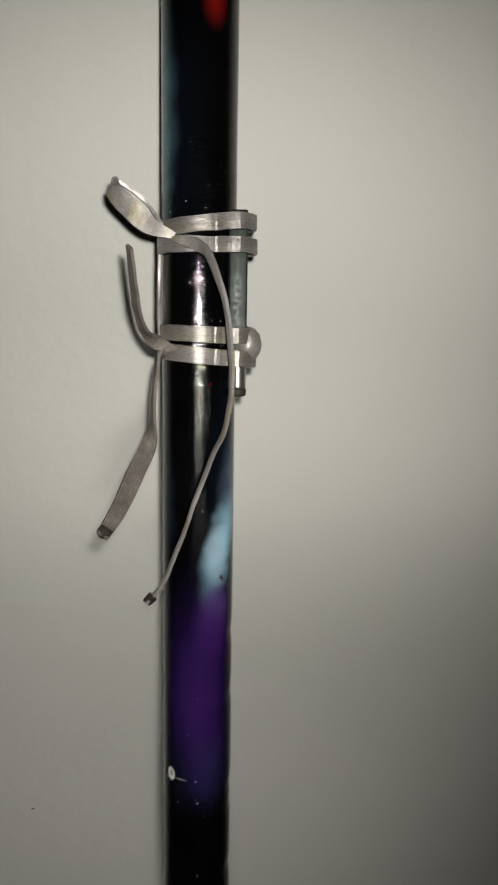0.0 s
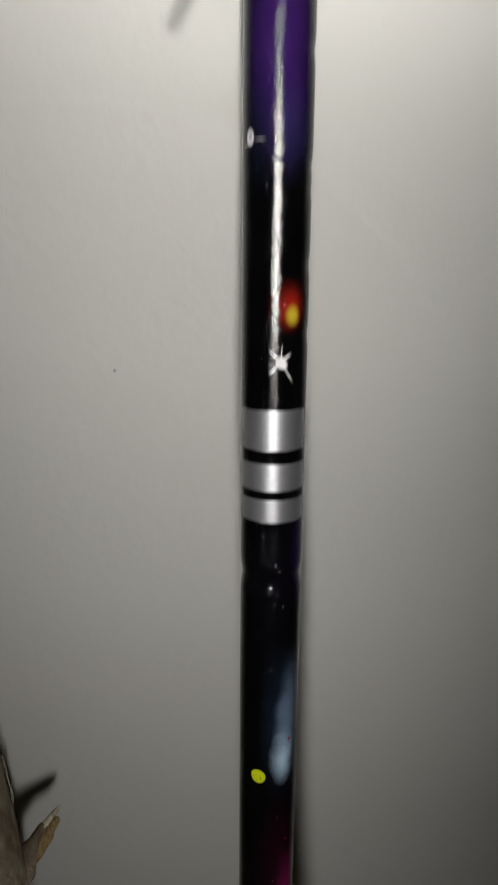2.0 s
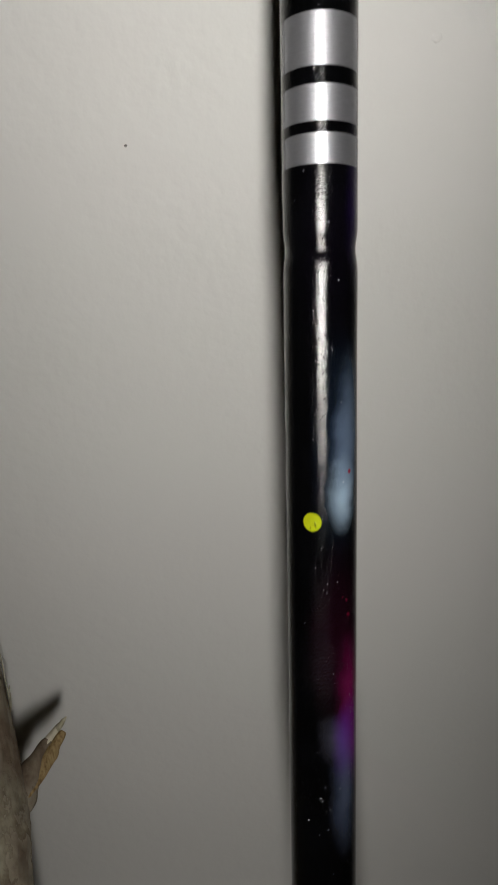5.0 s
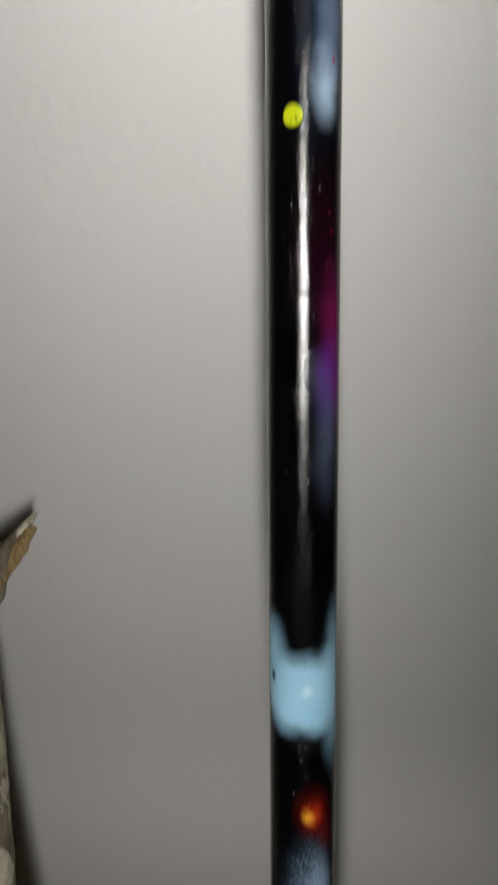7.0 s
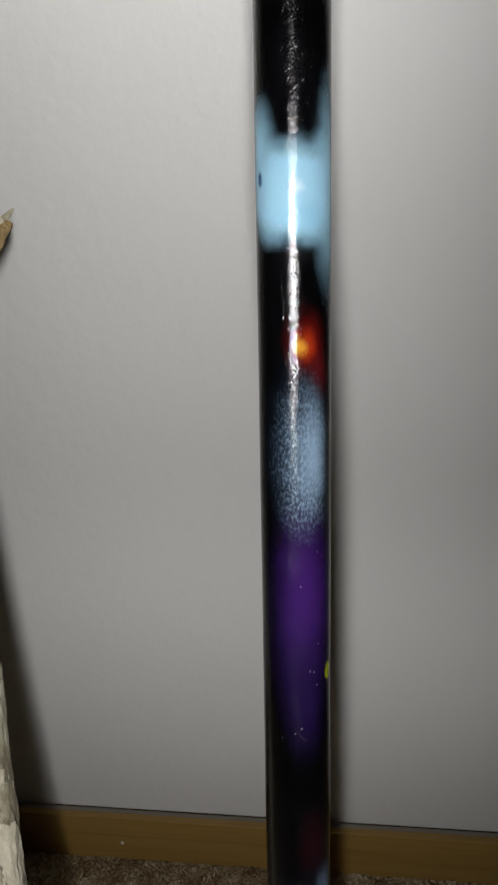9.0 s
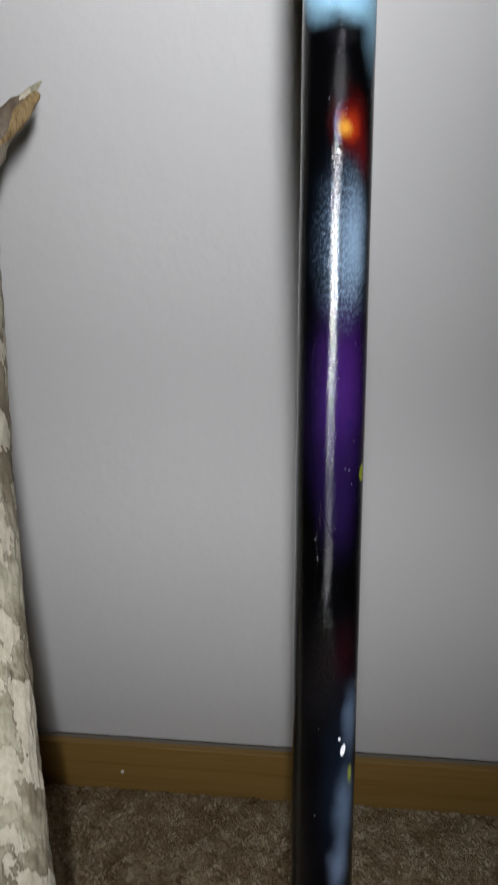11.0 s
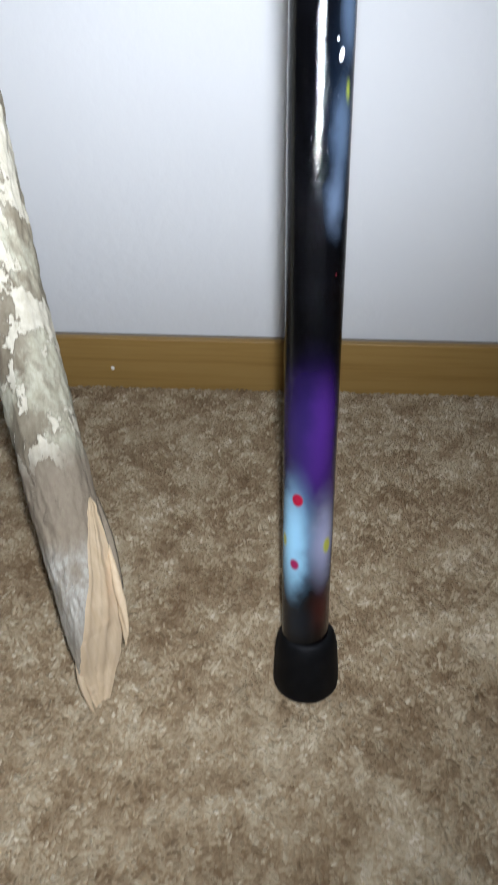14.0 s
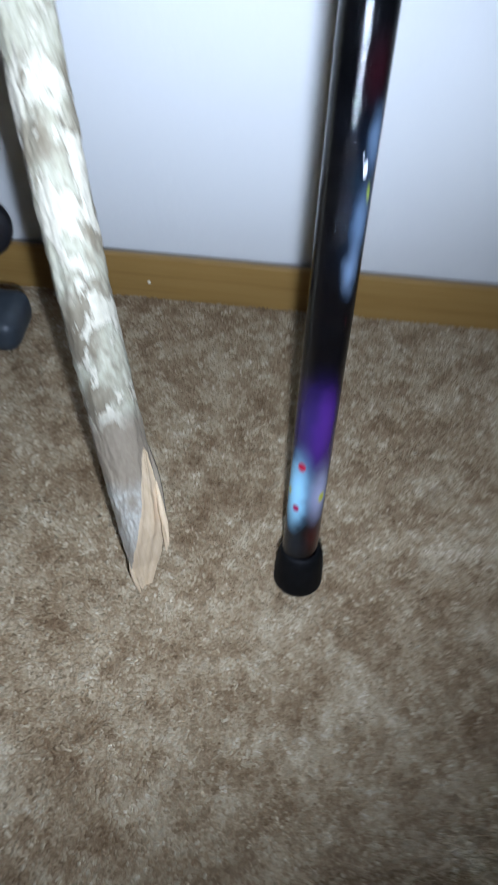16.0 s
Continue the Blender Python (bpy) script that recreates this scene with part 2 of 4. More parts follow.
def galaxy_paint():
    """Airbrushed nebula paint on black under gloss varnish: soft sprays placed by height along the shaft and angle round it."""
    m = Mat("galaxy_paint", rough=0.13)
    group = bpy.data.node_groups.new("spray", "ShaderNodeTree")
    face = group.interface
    for name, kind in (("X", "Float"), ("Y", "Float"), ("CX", "Float"), ("CY", "Float"), ("RX", "Float"), ("RY", "Float"), ("Soft", "Float"), ("Turn", "Float"), ("Amount", "Float"), ("Under", "Color"), ("Paint", "Color")):
        face.new_socket(name, in_out="INPUT", socket_type="NodeSocket" + kind)
    face.new_socket("Color", in_out="OUTPUT", socket_type="NodeSocketColor")
    face.new_socket("Mask", in_out="OUTPUT", socket_type="NodeSocketFloat")
    gi, go = group.nodes.new("NodeGroupInput"), group.nodes.new("NodeGroupOutput")

    def op(operation, a, b):
        n = group.nodes.new("ShaderNodeMath")
        n.operation = operation
        for k, value in enumerate((a, b)):
            if hasattr(value, "is_output"):
                group.links.new(value, n.inputs[k])
            else:
                n.inputs[k].default_value = value
        return n.outputs[0]

    i = gi.outputs
    dx, dy = op("SUBTRACT", i["X"], i["CX"]), op("SUBTRACT", i["Y"], i["CY"])
    co, si = op("COSINE", i["Turn"], 0), op("SINE", i["Turn"], 0)
    ex = op("DIVIDE", op("ADD", op("MULTIPLY", dx, co), op("MULTIPLY", dy, si)), i["RX"])
    ey = op("DIVIDE", op("SUBTRACT", op("MULTIPLY", dy, co), op("MULTIPLY", dx, si)), i["RY"])
    far = op("SQRT", op("ADD", op("MULTIPLY", ex, ex), op("MULTIPLY", ey, ey)), 0)
    edge = group.nodes.new("ShaderNodeMapRange")
    edge.interpolation_type = "SMOOTHSTEP"
    group.links.new(far, edge.inputs[0])
    edge.inputs[1].default_value = 1.0
    group.links.new(op("SUBTRACT", 1.0, i["Soft"]), edge.inputs[2])
    edge.inputs[3].default_value, edge.inputs[4].default_value = 0.0, 1.0
    mask = op("MULTIPLY", edge.outputs[0], i["Amount"])
    mixer = group.nodes.new("ShaderNodeMix")
    mixer.data_type = "RGBA"
    group.links.new(mask, mixer.inputs[0])
    group.links.new(i["Under"], mixer.inputs[6])
    group.links.new(i["Paint"], mixer.inputs[7])
    group.links.new(mixer.outputs[2], go.inputs["Color"])
    group.links.new(mask, go.inputs["Mask"])

    uv = m.node("ShaderNodeUVMap", uv_map="wrap")
    split = m.node("ShaderNodeSeparateXYZ")
    m.link(uv.outputs[0], split.inputs[0])
    wob = m.node("ShaderNodeTexNoise")
    m.link(uv.outputs[0], wob.inputs["Vector"])
    wob.inputs["Scale"].default_value, wob.inputs["Detail"].default_value = 95.0, 5.0
    x = m.math("ADD", split.outputs[0], m.remap(wob.outputs[0], 0.3, 0.7, -0.0010, 0.0010))
    y = m.math("ADD", split.outputs[1], m.remap(wob.outputs[0], 0.3, 0.7, 0.0017, -0.0017))
    drawn = m.node("ShaderNodeMapping")
    m.link(uv.outputs[0], drawn.inputs["Vector"])
    drawn.inputs["Scale"].default_value = (1.0, 0.72, 1.0)
    grain = m.noise(drawn.outputs[0], 880.0, 4, 0.8)
    mist = m.noise(uv.outputs[0], 3200.0, 2, 0.7)
    y = m.math("ADD", y, m.remap(mist, 0.25, 0.75, -0.0012, 0.0012))
    x = m.math("ADD", x, m.remap(mist, 0.25, 0.75, 0.0009, -0.0009))
    here = m.mix(m.remap(m.noise(uv.outputs[0], 45.0, 3), 0.4, 0.7), (0.0011, 0.0011, 0.0013), (0.0021, 0.0022, 0.0028))

    def spray(under, paint, angle, height, wide, tall, soft=0.9, amount=1.0, turn=0.0, crisp=False, grainy=0.0):
        n = m.node("ShaderNodeGroup")
        n.node_tree = group
        if crisp:
            m.link(split.outputs[0], n.inputs["X"])
            m.link(split.outputs[1], n.inputs["Y"])
        else:
            m.link(x, n.inputs["X"])
            m.link(y, n.inputs["Y"])
        for key, value in (("CX", radians(angle) * RADIUS), ("CY", height), ("RX", radians(wide) * RADIUS), ("RY", tall), ("Soft", soft), ("Turn", radians(turn)), ("Paint", (*paint, 1))):
            n.inputs[key].default_value = value
        if grainy:
            m.link(m.remap(grain, 0.5 - 0.2 * (1 - grainy) / grainy, 0.62, amount * (1 - grainy), amount), n.inputs["Amount"])
        else:
            n.inputs["Amount"].default_value = amount
        m.put(n.inputs["Under"], under)
        return n.outputs["Color"], n.outputs["Mask"]

    sky, pale, violet, deep = (0.350, 0.620, 0.790), (0.400, 0.540, 0.680), (0.062, 0.018, 0.165), (0.022, 0.010, 0.070)
    lilac, red, yellow = (0.420, 0.420, 0.580), (0.330, 0.014, 0.008), (0.560, 0.460, 0.030)
    steel, navy, lime, white = (0.125, 0.175, 0.260), (0.007, 0.013, 0.026), (0.480, 0.560, 0.010), (0.850, 0.850, 0.850)
    dusk = (0.005, 0.003, 0.009)
    for args in (
        # colour, angle, height, half-angle, half-height, softness, amount, turn
        ((0.085, 0.180, 0.225), -76, 1.350, 50, 0.052, 1.0, 1.0),
        (navy, -30, 1.345, 60, 0.060, 1.0, 0.15),
        (navy, 64, 1.222, 60, 0.050, 1.0, 0.7),
        (steel, 74, 1.216, 48, 0.032, 1.0, 0.75),
        (sky, 45, 1.200, 38, 0.028, 1.0, 1.0, -16),
        (pale, 33, 1.1975, 28, 0.016, 1.0, 0.75),
        ((0.170, 0.110, 0.340), 34, 1.176, 40, 0.014, 1.0, 0.7),
        (navy, -48, 1.214, 16, 0.022, 1.0, 0.9),
        (deep, 0, 1.142, 92, 0.056, 0.9, 1.0),
        (violet, 30, 1.168, 50, 0.022, 1.0, 0.75),
        (violet, 8, 1.138, 76, 0.040, 1.0, 0.5),
        ((0.040, 0.035, 0.130), 24, 1.110, 60, 0.020, 1.0, 0.45),
        (navy, -30, 1.110, 30, 0.030, 1.0, 0.4),
        (deep, 78, 0.945, 46, 0.034, 1.0, 0.8),
        (dusk, 20, 0.930, 90, 0.050, 1.0, 0.25),
        (navy, 30, 0.860, 56, 0.050, 1.0, 0.9),
        (steel, 50, 0.868, 36, 0.032, 1.0, 0.6),
        (pale, 35, 0.8425, 34, 0.0180, 1.0, 0.95),
        (steel, 40, 0.857, 32, 0.026, 1.0, 0.6),
        ((0.020, 0.002, 0.009), 36, 0.785, 70, 0.046, 1.0, 0.5),
        ((0.130, 0.008, 0.055), 54, 0.763, 42, 0.030, 1.0, 0.95),
        ((0.085, 0.022, 0.215), 44, 0.742, 36, 0.022, 1.0, 0.95),
        ((0.150, 0.016, 0.170), 64, 0.743, 34, 0.026, 1.0, 0.8),
        (lilac, 16, 0.7450, 30, 0.0130, 1.0, 0.07),
        ((0.070, 0.088, 0.140), 42, 0.7215, 38, 0.033, 1.0, 0.70),
        (sky, 0, 0.6215, 130, 0.0205, 0.55, 1.0),
        (sky, 66, 0.6230, 48, 0.0430, 1.0, 1.0),
        (sky, -62, 0.6360, 46, 0.0220, 1.0, 1.0),
        ((0.0020, 0.0020, 0.0026), 27, 0.6492, 25, 0.0180, 1.0, 1.0),
        ((0.0020, 0.0020, 0.0026), -8, 0.6605, 36, 0.0185, 1.0, 1.0),
        ((0.0020, 0.0020, 0.0026), -86, 0.6080, 32, 0.0140, 1.0, 1.0),
        ((0.0020, 0.0020, 0.0026), -4, 0.6000, 30, 0.0095, 1.0, 0.9),
        ((0.200, 0.450, 0.640), 25, 0.614, 50, 0.008, 1.0, 0.35),
        ((0.640, 0.820, 0.900), 7, 0.6232, 15, 0.0036, 1.0, 0.95),
        ((0.015, 0.060, 0.180), -56, 0.6262, 7, 0.0034, 0.5, 0.9),
        ((0.010, 0.010, 0.012), 5, 0.601, 40, 0.006, 1.0, 0.7),
        ((0.120, 0.006, 0.004), 21, 0.570, 42, 0.0160, 1.0, 1.0),
        ((0.360, 0.030, 0.006), 18, 0.5702, 25, 0.0082, 1.0, 1.0),
        ((0.120, 0.010, 0.012), 42, 0.560, 24, 0.0120, 1.0, 0.6),
        ((0.720, 0.330, 0.030), 9, 0.5696, 14, 0.0045, 0.9, 1.0),
        (navy, 5, 0.531, 74, 0.040, 1.0, 1.0),
        (deep, 10, 0.468, 84, 0.056, 1.0, 0.9),
        (violet, 20, 0.476, 64, 0.046, 1.0, 0.85),
        (deep, 18, 0.436, 56, 0.036, 1.0, 0.8),
        ((0.030, 0.012, 0.120), 30, 0.462, 14, 0.004, 0.8, 0.6),
        (lime, 63, 0.4435, 10, 0.0044, 0.3, 0.95),
        ((0.024, 0.004, 0.007), 34, 0.370, 46, 0.022, 1.0, 0.4),
        (navy, 36, 0.310, 60, 0.060, 1.0, 0.5),
        (steel, 54, 0.340, 34, 0.022, 1.0, 0.65),
        (steel, 44, 0.300, 38, 0.028, 1.0, 0.55),
        ((0.150, 0.200, 0.290), 32, 0.274, 32, 0.020, 1.0, 0.55),
        (lime, 52, 0.315, 9, 0.0060, 1.0, 0.5),
        (deep, 0, 0.166, 96, 0.052, 1.0, 1.0),
        ((0.026, 0.015, 0.085), -25, 0.160, 100, 0.050, 1.0, 0.9),
        (violet, 28, 0.172, 50, 0.036, 1.0, 0.75),
        (violet, 20, 0.148, 62, 0.032, 1.0, 0.55),
        (lilac, 42, 0.104, 62, 0.040, 1.0, 0.75),
        ((0.090, 0.040, 0.180), 66, 0.135, 40, 0.020, 1.0, 0.5),
        ((0.240, 0.400, 0.560), -36, 0.106, 66, 0.050, 1.0, 0.85),
        (sky, -44, 0.102, 52, 0.044, 0.95, 1.0),
        ((0.050, 0.008, 0.007), 48, 0.060, 60, 0.024, 1.0, 0.9),
        ((0.008, 0.012, 0.018), -30, 0.052, 70, 0.020, 1.0, 0.9),
        ((0.060, 0.005, 0.030), 42, 1.1875, 4, 0.0011, 0.4, 0.9),
    ):
        here, _ = spray(here, *args)
    for angle, height, wide, tall, amount, grainy in ((8, 0.5310, 60, 0.036, 0.55, 0.92), (22, 0.5320, 52, 0.032, 0.55, 0.75), (31, 0.5300, 36, 0.028, 0.80, 0.3), (18, 0.5120, 56, 0.018, 0.6, 0.88)):
        here, _ = spray(here, (0.310, 0.445, 0.600), angle, height, wide, tall, 1.0, amount, 0.0, False, grainy)
    # crisp dots: the lime ball, the white ring and star, a white seed
    for args in (
        ((0.340, 0.010, 0.035), -28, 0.1299, 15.5, 0.0044, 0.35, 1.0),
        ((0.320, 0.020, 0.090), -33, 0.0902, 15.0, 0.0042, 0.5, 1.0),
        ((0.430, 0.430, 0.040), 46, 0.1015, 15.0, 0.0064, 0.6, 0.95),
        ((0.430, 0.430, 0.040), -66, 0.1027, 12.0, 0.0058, 0.7, 0.85),
        ((0.130, 0.006, 0.022), 46, 0.7950, 5, 0.0012, 0.7, 0.9),
        ((0.110, 0.006, 0.022), 42, 0.8010, 3.5, 0.0009, 0.7, 0.9),
        ((0.100, 0.006, 0.022), 34, 0.8025, 2.5, 0.0006, 0.7, 0.9),
        ((0.130, 0.016, 0.022), 40, 0.2430, 3, 0.0009, 0.7, 0.8),
        ((0.300, 0.010, 0.030), 48, 0.8505, 4, 0.0011, 0.4, 0.9),
        ((0.080, 0.005, 0.008), 19, 1.2600, 4, 0.0010, 0.9, 0.7),
        ((0.200, 0.012, 0.006), 27, 1.0464, 42, 0.0122, 1.0, 0.9),
        (red, 29, 1.0456, 28, 0.0088, 1.0, 0.75),
        (yellow, 33, 1.0430, 17, 0.0052, 0.8, 0.85),
        ((0.210, 0.008, 0.006), 24, 1.3868, 25, 0.0112, 1.0, 0.8),
        (lime, -16, 0.8321, 16.0, 0.0038, 0.15, 1.0),
        (white, -47, 1.1072, 10.0, 0.0031, 0.3, 0.9),
        ((0.300, 0.280, 0.340), -46, 1.1075, 5.0, 0.0017, 0.6, 0.8),
        (white, -27, 1.1063, 15, 0.0004, 0.9, 0.55),
        (white, -58, 1.1047, 9, 0.0005, 0.9, 0.6, 12),
        (white, 13, 1.0248, 11, 0.0030, 0.5, 1.0),
        (white, 18, 1.0238, 9, 0.0022, 0.6, 1.0, 30),
        (white, 2, 1.0275, 15.7, 0.0006, 0.8, 0.9, -44),
        (white, 23, 1.0267, 13, 0.0007, 0.8, 0.9, 36),
        (white, 14.5, 1.0286, 16, 0.0004, 0.8, 0.8, 85),
        (white, 2.5, 1.0222, 15, 0.0007, 0.8, 0.9, 47),
        (white, 25.5, 1.0204, 22, 0.0005, 0.8, 0.8, -56),
        ((0.120, 0.150, 0.006), -11, 0.8310, 2.6, 0.0020, 0.9, 0.8, 12),
        ((0.180, 0.210, 0.008), -19, 0.8298, 2.2, 0.0012, 0.9, 0.7, -14),
        (white, 33, 0.3272, 6.0, 0.0029, 0.25, 1.0, -12),
        (white, 25, 0.3325, 3.2, 0.0010, 0.4, 0.9),
    ):
        here, _ = spray(here, *args, **{"crisp": True}) if len(args) == 7 else spray(here, *args[:7], turn=args[7], crisp=True)
    # fine star spatter
    dots = m.node("ShaderNodeTexVoronoi")
    m.link(uv.outputs[0], dots.inputs["Vector"])
    dots.inputs["Scale"].default_value = 480.0
    pick = m.node("ShaderNodeTexWhiteNoise")
    m.link(dots.outputs["Position"], pick.inputs["Vector"])
    zone = m.remap(m.noise(uv.outputs[0], 22.0, 2), 0.44, 0.56)
    for angle, height, wide, tall, amount in ((18, 1.112, 60, 0.036, 1.9), (20, 1.062, 46, 0.034, 1.0), (0, 0.545, 60, 0.036, 0.9)):
        _, near = spray((0, 0, 0), (1, 1, 1), angle, height, wide, tall, 0.9, amount, crisp=True)
        zone = m.math("MAXIMUM", zone, near)
    zone = m.math("MULTIPLY", zone, m.remap(split.outputs[1], 0.18, 0.30))
    dotmask = m.math("MULTIPLY", m.math("LESS_THAN", dots.outputs["Distance"], m.remap(pick.outputs[0], 0.86, 1.0, 0.0, 0.18)), m.math("GREATER_THAN", pick.outputs[0], 0.86))
    here = m.mix(m.math("MULTIPLY", m.math("MULTIPLY", dotmask, zone), 0.40, clamp=True), here, (0.75, 0.78, 0.85))
    # three brushed silver bands, fading into the black towards the shaft's sides
    band = None
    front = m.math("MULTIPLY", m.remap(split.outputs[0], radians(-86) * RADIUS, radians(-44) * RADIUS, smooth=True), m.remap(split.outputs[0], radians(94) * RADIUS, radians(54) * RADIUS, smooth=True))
    for lo, hi in ((0.9886, 1.0054), (0.9713, 0.9830), (0.9576, 0.9676)):
        part_mask = m.math("MULTIPLY", m.math("GREATER_THAN", split.outputs[1], lo), m.math("LESS_THAN", split.outputs[1], hi))
        band = part_mask if band is None else m.math("ADD", band, part_mask)
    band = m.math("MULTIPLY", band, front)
    streak = m.node("ShaderNodeTexNoise")
    stretch = m.node("ShaderNodeMapping")
    m.link(uv.outputs[0], stretch.inputs["Vector"])
    stretch.inputs["Scale"].default_value = (260, 2600, 1)
    m.link(stretch.outputs[0], streak.inputs["Vector"])
    streak.inputs["Scale"].default_value = 1.0
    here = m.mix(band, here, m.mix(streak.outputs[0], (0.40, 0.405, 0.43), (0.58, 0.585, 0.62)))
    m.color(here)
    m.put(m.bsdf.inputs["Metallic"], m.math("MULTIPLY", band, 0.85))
    patchy = m.remap(m.noise(uv.outputs[0], 30.0, 3), 0.4, 0.65, 0.045, 0.075)
    m.rough(m.math("ADD", patchy, m.math("MULTIPLY", band, 0.34)))
    m.bsdf.inputs["Coat Weight"].default_value = 0.0
    m.bsdf.inputs["Coat Roughness"].default_value = 0.08
    peel = m.node("ShaderNodeMapping")
    m.link(uv.outputs[0], peel.inputs["Vector"])
    peel.inputs["Scale"].default_value = (1.0, 0.6, 1.0)
    lumps = m.math("ADD", m.math("MULTIPLY", m.noise(peel.outputs[0], 1500.0, 1, 0.5), 0.45), m.math("MULTIPLY", m.noise(peel.outputs[0], 2600.0, 2, 0.6), 0.35))
    # dust grains under the varnish
    grit = m.node("ShaderNodeTexVoronoi")
    m.link(uv.outputs[0], grit.inputs["Vector"])
    grit.inputs["Scale"].default_value = 1050.0
    chance = m.node("ShaderNodeTexWhiteNoise")
    m.link(grit.outputs["Position"], chance.inputs["Vector"])
    grains = m.math("MULTIPLY", m.remap(grit.outputs["Distance"], 0.40, 0.0, smooth=True), m.math("GREATER_THAN", chance.outputs[0], 0.62))
    dusty = m.remap(m.noise(uv.outputs[0], 26.0, 2), 0.38, 0.58, 0.5, 1.0)
    lumps = m.math("ADD", lumps, m.math("MULTIPLY", m.math("MULTIPLY", grains, dusty), 1.1))
    m.bump(m.math("MULTIPLY", lumps, m.math("SUBTRACT", 1.0, m.math("MULTIPLY", band, 0.6))), 0.34, 0.0005)
    return m.mat


WALL = wall_paint("wall_paint", (0.66, 0.655, 0.63))
CEIL = wall_paint("ceiling_paint", (0.75, 0.75, 0.74))
OAK, YARN, BACKING, RUBBER = baseboard_wood(), pile_yarn(), carpet_backing(), rubber()
LEATHER, WRAPPED = leather("grey_leather", (1, 1, 0.5), 1.3, 0.85), leather("drawn_grey_leather", (0.22, 0.22, 1.5), 1.0, 0.35)
SUEDE, BURNT, METAL = rough_leather(), dark_tip(), worn_metal()
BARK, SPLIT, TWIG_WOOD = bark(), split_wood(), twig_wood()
PAINT = galaxy_paint()
STEEL = Mat("bright_steel", rough=0.32, metal=0.9, color=(0.36, 0.35, 0.33)).mat
CHIP = Mat("white_filler", rough=0.7, color=(0.8, 0.76, 0.68)).mat
TOP_GREY = Mat("grey_top_edge", rough=0.95, color=(0.235, 0.205, 0.165)).mat
SCUFF = Mat("grey_scuff", rough=0.8, color=(0.16, 0.15, 0.14)).mat
GREY, BLACK = dark_plastic("grey_plastic", (0.035, 0.042, 0.050)), dark_plastic("black_plastic", (0.008, 0.008, 0.010))


# ---- building helpers ----
def part(name, bm, material, parent=None, label="", smooth=True):
    me = bpy.data.meshes.new(name)
    bm.to_mesh(me)
    bm.free()
    me.materials.append(material)
    for f in me.polygons:
        f.use_smooth = smooth
    ob = new(name, me)
    if parent is not None:
        ob.parent = parent
    return tagged(ob, label)


def thing(name, label, category, group="", kind=""):
    ob = new(name)
    ob.empty_display_size = 0.05
    return tagged(ob, label, category, group, kind)


def block(lo, hi, bevel=0.0, segments=2):
    bm = bmesh.new()
    bmesh.ops.create_cube(bm, size=1)
    for v in bm.verts:
        v.co = Vector([lo[k] + (v.co[k] + 0.5) * (hi[k] - lo[k]) for k in range(3)])
    if bevel:
        bmesh.ops.bevel(bm, geom=bm.edges[:], offset=bevel, segments=segments, affect="EDGES", profile=0.5)
    return bm


def lathe(rings, sides, place=Matrix()):
    """A body of revolution from (radius, height) rings, closed at both ends."""
    bm = bmesh.new()
    rows = [[bm.verts.new(place @ Vector((r * math.cos(2 * math.pi * k / sides), r * math.sin(2 * math.pi * k / sides), h))) for k in range(sides)] for r, h in rings]
    for a, b in zip(rows, rows[1:]):
        for k in range(sides):
            bm.faces.new((a[k], a[(k + 1) % sides], b[(k + 1) % sides], b[k]))
    bm.faces.new(rows[0][::-1])
    bm.faces.new(rows[-1])
    return bm


def spline(points, t):
    """Catmull-Rom through points, t from 0 to 1."""
    n = len(points) - 1
    f = min(max(t, 0.0), 1.0) * n
    k = min(int(f), n - 1)
    f -= k
    p = [Vector(points[min(max(k + d, 0), n)]) for d in (-1, 0, 1, 2)]
    return 0.5 * ((2 * p[1]) + (p[2] - p[0]) * f + (2 * p[0] - 5 * p[1] + 4 * p[2] - p[3]) * f * f + (3 * p[1] - p[0] - 3 * p[2] + p[3]) * f ** 3)


# ---- the room ----
part("wall_north", block((-2.0, 0.0, -0.05), (2.0, 0.12, 2.42)), WALL, smooth=False)
part("wall_south", block((-2.0, -3.12, -0.05), (2.0, -3.0, 2.42)), WALL, smooth=False)
part("wall_west", block((-2.12, -3.0, -0.05), (-2.0, 0.0, 2.42)), WALL, smooth=False)
part("wall_east", block((2.0, -3.0, -0.05), (2.12, 0.0, 2.42)), WALL, smooth=False)
part("ceiling", block((-2.12, -3.12, 2.42), (2.12, 0.12, 2.52)), CEIL, smooth=False)
floor = part("floor", block((-2.0, -3.0, -0.06), (2.0, 0.0, -0.0013)), BACKING, smooth=False)
for ob, label in ((bpy.data.objects["wall_north"], "off-white painted wall with a faint roller texture"), (bpy.data.objects["wall_south"], "off-white painted wall"), (bpy.data.objects["wall_west"], "off-white painted wall"),
                  (bpy.data.objects["wall_east"], "off-white painted wall"), (bpy.data.objects["ceiling"], "white painted ceiling"), (floor, "floor under mottled brown carpet")):
    tagged(ob, label, "wall" if "wall" in ob.name else ob.name, kind="structure")


def baseboard():
    """Board with an eased top edge, run along the wall."""
    profile = [(-0.0022, -0.007), (-0.0120, -0.007), (-0.0120, 0.0520), (-0.0117, 0.0527), (-0.0110, 0.0530), (-0.0026, 0.0531), (-0.0022, 0.0528)]
    bm = bmesh.new()
    ends = [[bm.verts.new((x, y - 0.0005, z)) for y, z in profile] for x in (-2.0, 2.0)]
    for k in range(len(profile)):
        j = (k + 1) % len(profile)
        bm.faces.new((ends[0][k], ends[0][j], ends[1][j], ends[1][k]))
    bm.faces.new(ends[0][::-1])
    bm.faces.new(ends[1])
    ob = part("baseboard", bm, OAK, label="golden oak baseboard along the wall", smooth=False)
    return tagged(ob, category="baseboard", kind="structure")


